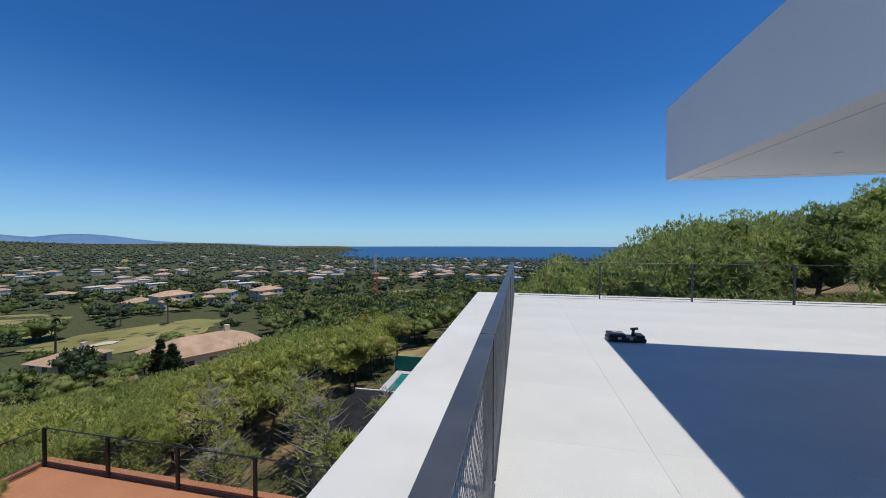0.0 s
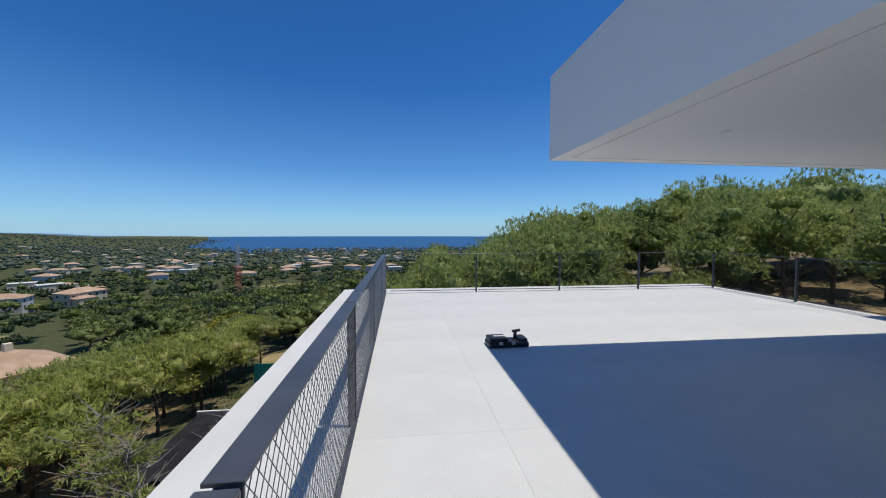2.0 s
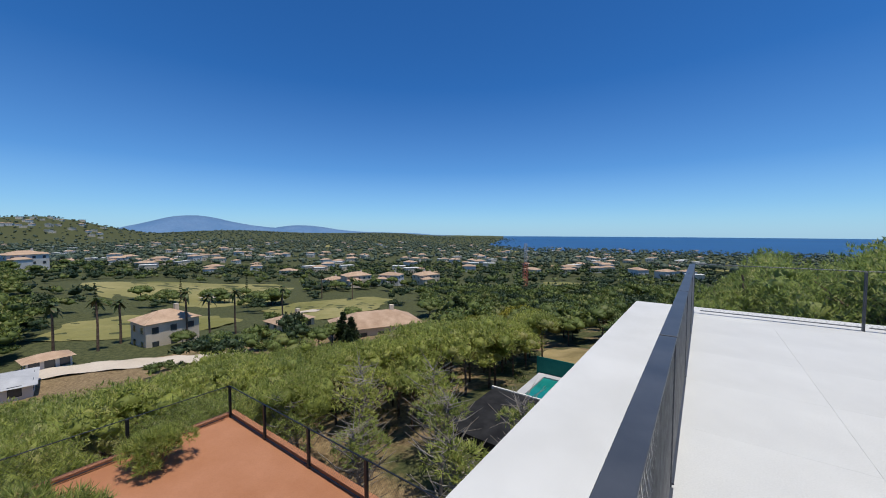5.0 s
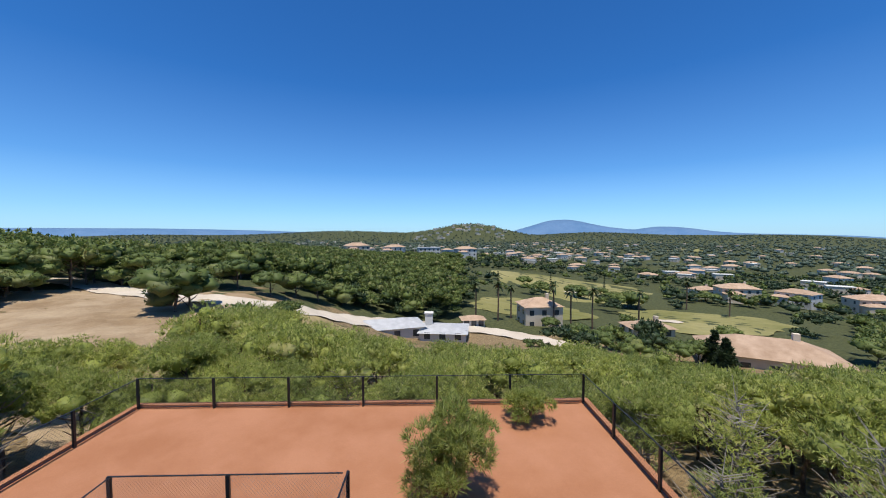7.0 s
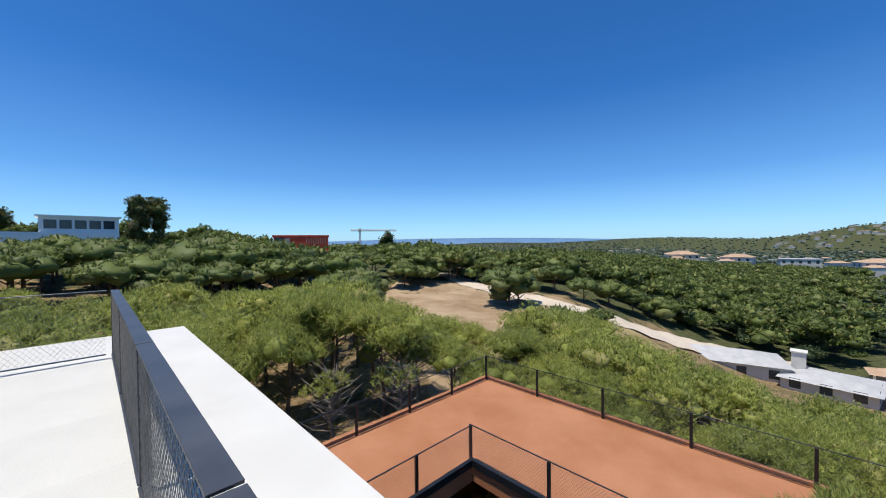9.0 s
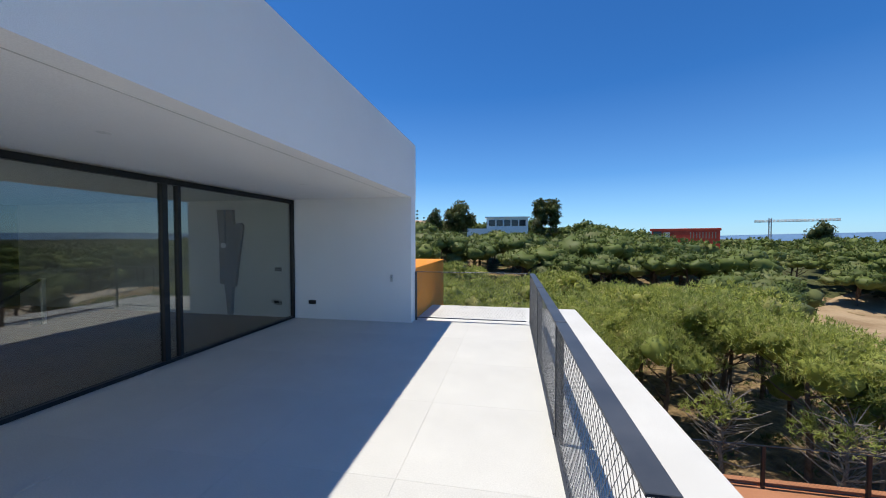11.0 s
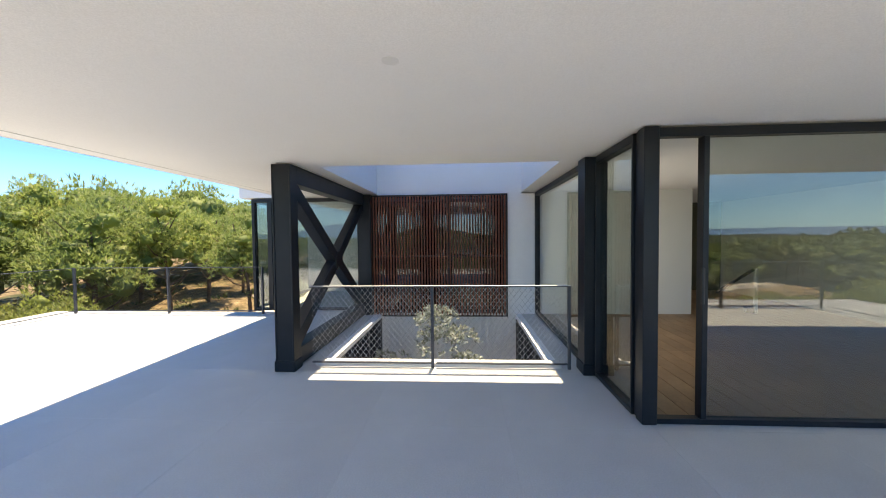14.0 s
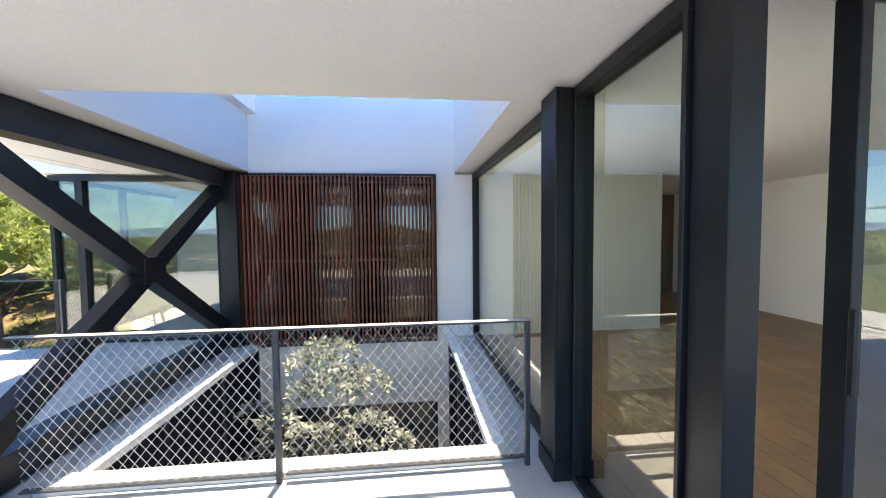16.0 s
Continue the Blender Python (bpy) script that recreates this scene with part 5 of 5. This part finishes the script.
def palm(x, y, z, h, seed, group="palms"):
    g = np.random.default_rng(seed)
    t = thing("palm_tree", "tall palm with a bare trunk and arching fronds", "palm", (x, y, z), group=group)
    bm = bmesh.new()
    limb(bm, (0, 0, -0.5), (0.1, 0.05, h * 0.5), 0.22, 0.18, 8)
    limb(bm, (0.1, 0.05, h * 0.5), (0.0, 0.1, h), 0.18, 0.16, 8)
    part("trunk", bm, M_bark, t)
    vs, fs = [], []
    for k in range(34):
        a = g.uniform(0, 6.283)
        e = g.uniform(-0.7, 1.2)
        L = g.uniform(1.3, 1.9)
        p = np.array([0.0, 0.1, h])
        d = np.array([math.cos(a) * math.cos(e), math.sin(a) * math.cos(e), math.sin(e)])
        s = np.array([-math.sin(a), math.cos(a), 0])
        b = len(vs)
        for q in range(5):
            f = q / 4
            w = 0.30 * math.sin(math.pi * (0.12 + 0.85 * f))
            c = p + d * L * f + np.array([0, 0, -0.9 * f * f * L * 0.6])
            vs += [c - s * w, c + s * w + np.array([0, 0, 0.06])]
        for q in range(4):
            o = b + 2 * q
            fs += [[o, o + 1, o + 3], [o, o + 3, o + 2]]
    c = new("frond_crown", mesh_np("frond_crown", np.array(vs), np.array(fs), M_palm))
    c.parent = t
    return t


palm_first = None
for i, (a, r, h) in enumerate(((83.5, 92, 8.5), (80.0, 90, 9.0), (78.0, 94, 8.0), (71.5, 88, 10.0), (69.0, 86, 9.0), (66.0, 90, 9.5), (60, 112, 8), (88, 110, 8), (54.5, 150, 9), (50, 140, 8), (176.4, 96, 10.5))):
    x, y = spot(a, r)
    if palm_first is None:
        palm_first = palm(x, y, float(heights(x, y)), 8.5, 300)
    else:
        copy_thing(palm_first, pose(x, y, float(heights(x, y)), 0, 0, i * 50)).scale = (1, 1, h / 8.5)

# houses


def hip(bm, w, d, z, rise, over):
    W, D = w / 2 + over, d / 2 + over
    k = max(0.0, W - D)
    v = [bm.verts.new(p) for p in ((-W, -D, z), (W, -D, z), (W, D, z), (-W, D, z), (-k, 0, z + rise), (k + 0.01, 0, z + rise))]
    for q in ((0, 1, 5, 4), (1, 2, 5), (2, 3, 4, 5), (3, 0, 4), (3, 2, 1, 0)):
        bm.faces.new([v[i] for i in q])


def villa(name, label, w, d, h, wall, roof, rise=1.6, storeys=1, flat=False, chimney=True, wing=0.0, group="", few=False):
    t = thing(name, label, "house", group=group)
    part("wall", boxes((-w / 2, -d / 2, -3.0, w / 2, d / 2, h)), wall, t)
    bm = bmesh.new()
    if flat:
        box(bm, -w / 2 - 0.3, -d / 2 - 0.3, h, w / 2 + 0.3, d / 2 + 0.3, h + 0.35)
    else:
        hip(bm, w, d, h, rise, 0.45)
    part("roof", bm, roof, t)
    if wing:
        part("wing", boxes((-w / 2 + 0.6, -d / 2 - wing, -3.0, 0, -d / 2 - 0.02, h * 0.62)), wall, t)
        bm = bmesh.new()
        hip(bm, w / 2, wing, h * 0.62, rise * 0.6, 0.3)
        bmesh.ops.translate(bm, verts=bm.verts[:], vec=(-w / 4, -d / 2 - wing / 2, 0))
        part("wing_roof", bm, roof, t)
    if chimney:
        part("chimney", boxes((w * 0.18, -0.3, h, w * 0.18 + 0.8, 0.5, h + rise + 0.9)), wall, t)
    n = 3 if few else max(3, int(w / 3.2))
    for s in range(storeys):
        z = h * s / storeys + 0.8
        for side in (-1,) if few else (-1, 1):
            for i in range(n):
                x = -w / 2 + (i + 0.5) * w / n
                ww = part("window", boxes((x - 0.6, side * (d / 2 + 0.01) - 0.02, z, x + 0.6, side * (d / 2 + 0.01) + 0.02, z + 1.35)), M_window, t)
        for side in () if few else (-1, 1):
            for i in range(2):
                y = -d / 4 + i * d / 2
                part("window", boxes((side * (w / 2 + 0.01) - 0.02, y - 0.6, z, side * (w / 2 + 0.01) + 0.02, y + 0.6, z + 1.35)), M_window, t)
    return t


def put(ob, yaw, r, turn=0.0, lift=0.0, z=None, copy=False, scale=1.0):
    x, y = spot(yaw, r)
    zz = float(heights(x, y)) + lift if z is None else z
    m = pose(x, y, zz, 0, 0, yaw + turn)
    if copy:
        ob = copy_thing(ob, m)
    else:
        ob.matrix_basis = m
    ob.scale = (scale, scale, scale)
    return ob


put(villa("house", "low house with a broad faded terracotta roof", 16.5, 9, 3.0, M_cream, M_terracotta, 2.2, wing=0), 46.5, 73, 14, z=-19.4)
put(villa("house", "white house with a pale flat roof and square chimney", 15, 8, 2.6, M_white_wall, M_grey_roof, 1.2, chimney=False), 98, 74, 8, z=-19.6)
put(villa("house", "white low wing with a pale grey roof", 9, 8, 2.0, M_white_wall, M_grey_roof, 0.9, chimney=False), 88.5, 73, -6, z=-19.8)
ch = thing("chimney_stack", "square white chimney on the pale roof", "chimney", (-75, 5.7, -18.5))
part("shaft", boxes((-0.8, -0.8, -1.0, 0.8, 0.8, 3.4), bevel=0.05), M_white_wall, ch)
part("cap", boxes((-0.95, -0.95, 3.4, 0.95, 0.95, 3.6), bevel=0.03), M_white_wall, ch)
put(villa("house", "cream house with pink tiled roof among palms", 10, 8, 6.0, M_cream, M_terracotta, 2.0, storeys=2), 73.7, 91, 20, z=-21.2, scale=0.9)
put(villa("house", "small white outbuilding by the road", 5, 3.5, 2.2, M_white_wall, M_terracotta, 0.8, chimney=False), 84, 84, 10, z=-20.5)
put(villa("house", "cream garden house with tiled roof", 9, 6, 2.4, M_cream, M_terracotta, 1.2), 59, 92, 30, z=-21.5)
types = [
    villa("villa", "cream two storey villa with terracotta roof", 17, 11, 6.2, M_cream, M_terracotta, 2.2, storeys=2, wing=5, group="valley villas"),
    villa("villa", "white two storey villa with terracotta roof", 15, 10, 5.8, M_white_wall, M_terracotta, 1.9, storeys=2, wing=4, group="valley villas"),
    villa("villa", "pale flat roofed modern villa", 16, 9, 5.6, M_white_wall, M_grey_roof, storeys=2, flat=True, chimney=False, group="valley villas"),
    villa("villa", "low cream villa with terracotta roof", 13, 9, 3.4, M_cream, M_terracotta, 1.8, group="valley villas")]
fixed = [(0, 49.4, 190, 22), (3, 52.8, 200, 50), (1, 44.0, 201, -24), (0, 38.5, 208, 34), (0, 102.2, 300, 14), (1, 96.4, 304, -12), (2, 91.0, 298, 8), (1, 85.2, 306, 20), (3, 82, 400, 20), (1, 78, 420, 0), (0, 74, 430, 15)]
seen_types = set()
for k, a, r, turn in fixed:
    put(types[k], a, r, turn, copy=k in seen_types, lift=3.8 if 290 < r < 340 else 1.4, scale=1.1 if 290 < r < 340 else 0.78)
    for q in range(5):
        x, y = spot(a + rng.uniform(-3.5, 3.5), r - rng.uniform(8, 18))
        plant(stone_pines, x, y, rng.uniform(0.7, 1.1), sink=1.2)
    seen_types.add(k)
small = [
    villa("villa", "distant white villa with terracotta roof", 14, 10, 5.4, M_white_wall, M_terracotta, 1.8, chimney=False, group="distant villas", few=True),
    villa("villa", "distant cream villa with terracotta roof", 15, 9, 4.2, M_cream, M_terracotta, 1.8, chimney=False, group="distant villas", few=True),
    villa("villa", "distant pale flat roofed block", 15, 9, 5.2, M_cream, M_white_wall, flat=True, chimney=False, group="distant villas", few=True)]
for k, q in enumerate(small):
    put(q, 30 + 20 * k, 420 + 60 * k, 15)
for i in range(290):
    a = rng.uniform(0, 112)
    r = math.exp(rng.uniform(math.log(300), math.log(1500)))
    if is_clear(a, r):
        continue
    put(small[int(rng.integers(3))], a, r, rng.uniform(-60, 60), copy=True, scale=rng.uniform(0.65, 1.0) if r > 500 else rng.uniform(0.6, 0.9), lift=0.8)
for i in range(46):
    put(small[2 * int(rng.integers(2))], rng.uniform(79, 93), rng.uniform(1750, 2250), rng.uniform(-60, 60), copy=True, scale=rng.uniform(0.9, 1.5), lift=1.0)

# red building on the pine hill
red = thing("red_building", "long flat roofed red building above the pines", "house", (0, 0, 0))
part("wall", boxes((-13, -5, -4, 11, 5, 3.6)), M_red, red)
part("roof", boxes((-13.6, -5.1, 3.6, 11.4, 5.3, 4.6), bevel=0.05), M_red, red)
for i in range(9):
    part("louvre", boxes((1.0 + i * 1.05, -5.12, 0.4, 1.35 + i * 1.05, -5.02, 3.0)), M_terracotta, red)
part("window", boxes((-8.5, -5.06, 0.2, -6.2, -4.98, 3.0)), M_white_wall, red)
part("dark_bay", boxes((-12.4, -5.05, 0.6, -9.2, -4.98, 3.4)), M_window, red)
put(red, 156.8, 124, 0, z=1.4, scale=0.66)

wm = thing("white_house", "modern white house with long windows on the skyline", "house")
part("wall", boxes((-8, -4, -3, 9, 4, 3.0)), M_render, wm)
part("upper_wall", boxes((-2.5, -3.6, 3.0, 9, 4, 6.0)), M_render, wm)
part("roof", boxes((-2.9, -4.1, 6.0, 9.4, 4.3, 6.3)), M_render, wm)
for i in range(5):
    part("window", boxes((-1.8 + i * 2.1, -3.68, 3.7, -0.1 + i * 2.1, -3.58, 5.4)), M_window, wm)
put(wm, 182.6, 128, 0, z=1.4, scale=1.2)
put(villa("house", "cream house with tiled roof behind cypresses", 12, 8, 3.0, M_cream, M_terracotta, 1.4), 194.5, 100, 0, z=2.2)
hedge = lobe(np.random.default_rng(5), np.array([0, 0, 0.4]), np.array([11, 1.4, 1.3]), 900, 6, 0.4, 0.15, core=0.85)
hx, hy = spot(182, 96)
hd = tagged(new("hedge", mesh_np("hedge", *hedge, M_cypress)), "long dark clipped hedge", "hedge")
hd.location = (hx, hy, 0.2)

# crane and lattice mast far off


def lattice(bm, a, b, w, n, rad):
    a, b = Vector(a), Vector(b)
    d = (b - a).normalized()
    s = d.orthogonal().normalized()
    u = d.cross(s)
    corners = [s * w + u * w, s * w - u * w, s * -w - u * w, s * -w + u * w]
    for k in range(4):
        tube(bm, a + corners[k], b + corners[k], rad, 4)
        for i in range(n):
            p = a.lerp(b, i / n) + corners[k]
            q = a.lerp(b, (i + 1) / n) + corners[(k + 1) % 4]
            tube(bm, p, q, rad * 0.6, 3)


mast = thing("lattice_mast", "tall red and white lattice radio mast in the woods", "mast", (-68.7, 170, -33))
bm = bmesh.new()
lattice(bm, (0, 0, 0), (0, 0, 20), 0.9, 12, 0.16)
part("lower_lattice", bm, M_mast, mast)
bm = bmesh.new()
lattice(bm, (0, 0, 20.0), (0, 0, 29), 0.5, 7, 0.12)
part("upper_lattice", bm, M_grey_roof, mast)
crane = thing("tower_crane", "pale tower crane on the far skyline", "crane", (-218, -350, -10))
bm = bmesh.new()
lattice(bm, (0, 0, 0), (0, 0, 29), 0.8, 14, 0.22)
part("tower", bm, M_grey_roof, crane)
bm = bmesh.new()
lattice(bm, (9, -5, 26.5), (-36, 20, 26.5), 0.6, 22, 0.2)
part("jib", bm, M_grey_roof, crane)

# pool and dark flat roof in the garden below
pool = thing("swimming_pool", "teal swimming pool with pale coping behind a green net", "pool", (-4.6, 26.4, -7.6))
part("water", boxes((-3.2, -2.4, -0.2, 3.4, 2.4, 0.0)), M_pool, pool)
part("coping", boxes((-3.7, -2.9, -0.3, -3.2, 2.9, 0.08), (3.4, -2.9, -0.3, 3.9, 2.9, 0.08), (-3.2, -2.9, -0.3, 3.4, -2.4, 0.08), (-3.2, 2.4, -0.3, 3.4, 2.9, 0.08)), M_grey_roof, pool)
part("net", boxes((-3.9, 3.0, -0.3, 4.0, 3.04, 1.1), (3.96, -2.9, -0.3, 4.0, 3.0, 1.1)), M_poolnet, pool, "green mesh fence")
shed = thing("garden_pavilion", "dark flat roofed garden pavilion with white coping", "pavilion", (-6.4, 22.0, -8.4))
part("roof", boxes((-2.6, -2.4, 1.2, 2.9, 2.4, 1.45)), M_roofing, shed)
part("coping", boxes((-2.75, 2.4, 1.2, 3.05, 2.5, 1.5)), M_white_wall, shed)
part("wall", boxes((-2.4, -2.2, -1.5, 2.7, 2.2, 1.2)), M_black, shed)


# mountains on the horizon
def ridge(name, yaw0, yaw1, r, peak, base, seed, label, sharp=1.0, top=0.42):
    g = np.random.default_rng(seed)
    n = 90
    verts, faces = [], []
    for i in range(n):
        f = i / (n - 1)
        a = yaw0 + (yaw1 - yaw0) * f
        env = math.exp(-((f - top) / (0.16 / sharp)) ** 2) * 0.66 + 0.34 * math.sin(math.pi * f) ** 0.7
        rough = 0.5 + 0.5 * sum(math.sin(f * k * 6.3 + seed * k) / k for k in (3, 7, 13, 29)) / 1.4
        z = base + peak * env * (0.86 + 0.14 * rough) * min(1, 6 * f, 6 * (1 - f))
        for rr, zz in ((r - 420, base - 30), (r - 180, base + (z - base) * 0.55), (r, z), (r + 120, base - 30)):
            x, y = spot(a, rr)
            verts.append((x, y, zz))
    for i in range(n - 1):
        for k in range(3):
            o = 4 * i + k
            faces.append((o, o + 4, o + 5, o + 1))
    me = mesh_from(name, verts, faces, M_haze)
    me.polygons.foreach_set("use_smooth", [True] * len(me.polygons))
    tagged(new(name, me), label, "mountains", kind="structure")


# distance haze is painted into this blue base colour of the ridges
M_haze = surface("haze_tinted_mountain", (0.10, 0.19, 0.33), (0.13, 0.22, 0.36), 0.004, 1.0, fine=0.05, bump=0, spec=0.0)
ridge("backdrop", 49.5, 82.5, 4500, 205, -18, 2, "mountain on the horizon with blue haze in its colour", top=0.64)
ridge("backdrop", 98, 175, 4600, 75, -10, 5, "low hills on the horizon with blue haze in their colour", 0.5)
ridge("backdrop", 34, 67, 4400, 135, -48, 9, "low headland by the sea with haze in its colour", 0.9, top=0.72)

# terrace tiles
tile_mesh = bpy.data.meshes.new("tile")
bm = boxes((0.0006, 0.0006, -0.011, TILE - 0.0006, TILE - 0.0006, 0.0), bevel=0.0005)
bm.to_mesh(tile_mesh)
bm.free()
tile_mesh.materials.append(M_tile)
floor_ob = tagged(new("floor"), "large pale porcelain terrace tiles with fine joints", "floor", kind="structure")
for i in range(8):
    for j in range(14):
        x, y = -0.055 + i * TILE, -0.29 + j * TILE
        x1, y1 = min(x + TILE, EAST + 0.1), min(y + TILE, 15.80)
        if x > GX - 0.05 and y1 < 5.70:
            continue
        if x > R2:
            continue
        whole = x1 - x > TILE - 0.001 and y1 - y > TILE - 0.001
        cut = (y < 5.70 and x1 > GX + 0.0) or (x1 > VX0 and y1 > VY0 and y < VY1) or (x < VX1 and x1 > VX0 and y1 > VY0 and y < 9.2)
        if whole and not cut:
            o = new("tile", tile_mesh)
            o.location = (x, y, 0)
            o.parent = floor_ob
        else:
            pieces = []
            if x < VX0 and x1 > VX0 and y1 > VY0 and y < VY1:
                pieces = [(x, y, VX0 - 0.006, y1)]
            elif x >= VX0 - 0.01 and y1 > VY0 and y < VY1:
                if y < VY0:
                    pieces = [(x, y, x1, VY0 - 0.004)]
                elif y1 > VY1:
                    pieces = [(x, VY1 + 0.004, x1, y1)]
            elif y < 5.70 and x1 > GX:
                if y1 > 5.70:
                    pieces = [(x, 5.70, x1, y1), (x, y, min(x1, GX + 0.06), 5.698)] if x < GX else [(x, 5.70, x1, y1)]
                else:
                    pieces = [(x, y, GX + 0.06, y1)]
            else:
                pieces = [(x, y, x1, y1)]
            for q in pieces:
                if q[2] - q[0] > 0.02 and q[3] - q[1] > 0.02:
                    part("tile", boxes((q[0] + 0.0008, q[1] + 0.0008, -0.011, q[2] - 0.0008, q[3] - 0.0008, 0.0)), M_tile, floor_ob)
# oak boards of the living room
oak = tagged(new("floor_oak"), "oak boards of the living room floor", "floor", kind="structure")
board = bpy.data.meshes.new("board")
bm = boxes((0.001, 0.001, 0.0, 1.859, 0.189, 0.008))
bm.to_mesh(board)
bm.free()
board.materials.append(M_wood_floor)
for i in range(4):
    for j in range(29):
        o = new("board", board)
        o.location = (GX + 0.07 + i * 1.86, 0.03 + j * 0.195, -0.002)
        o.parent = oak
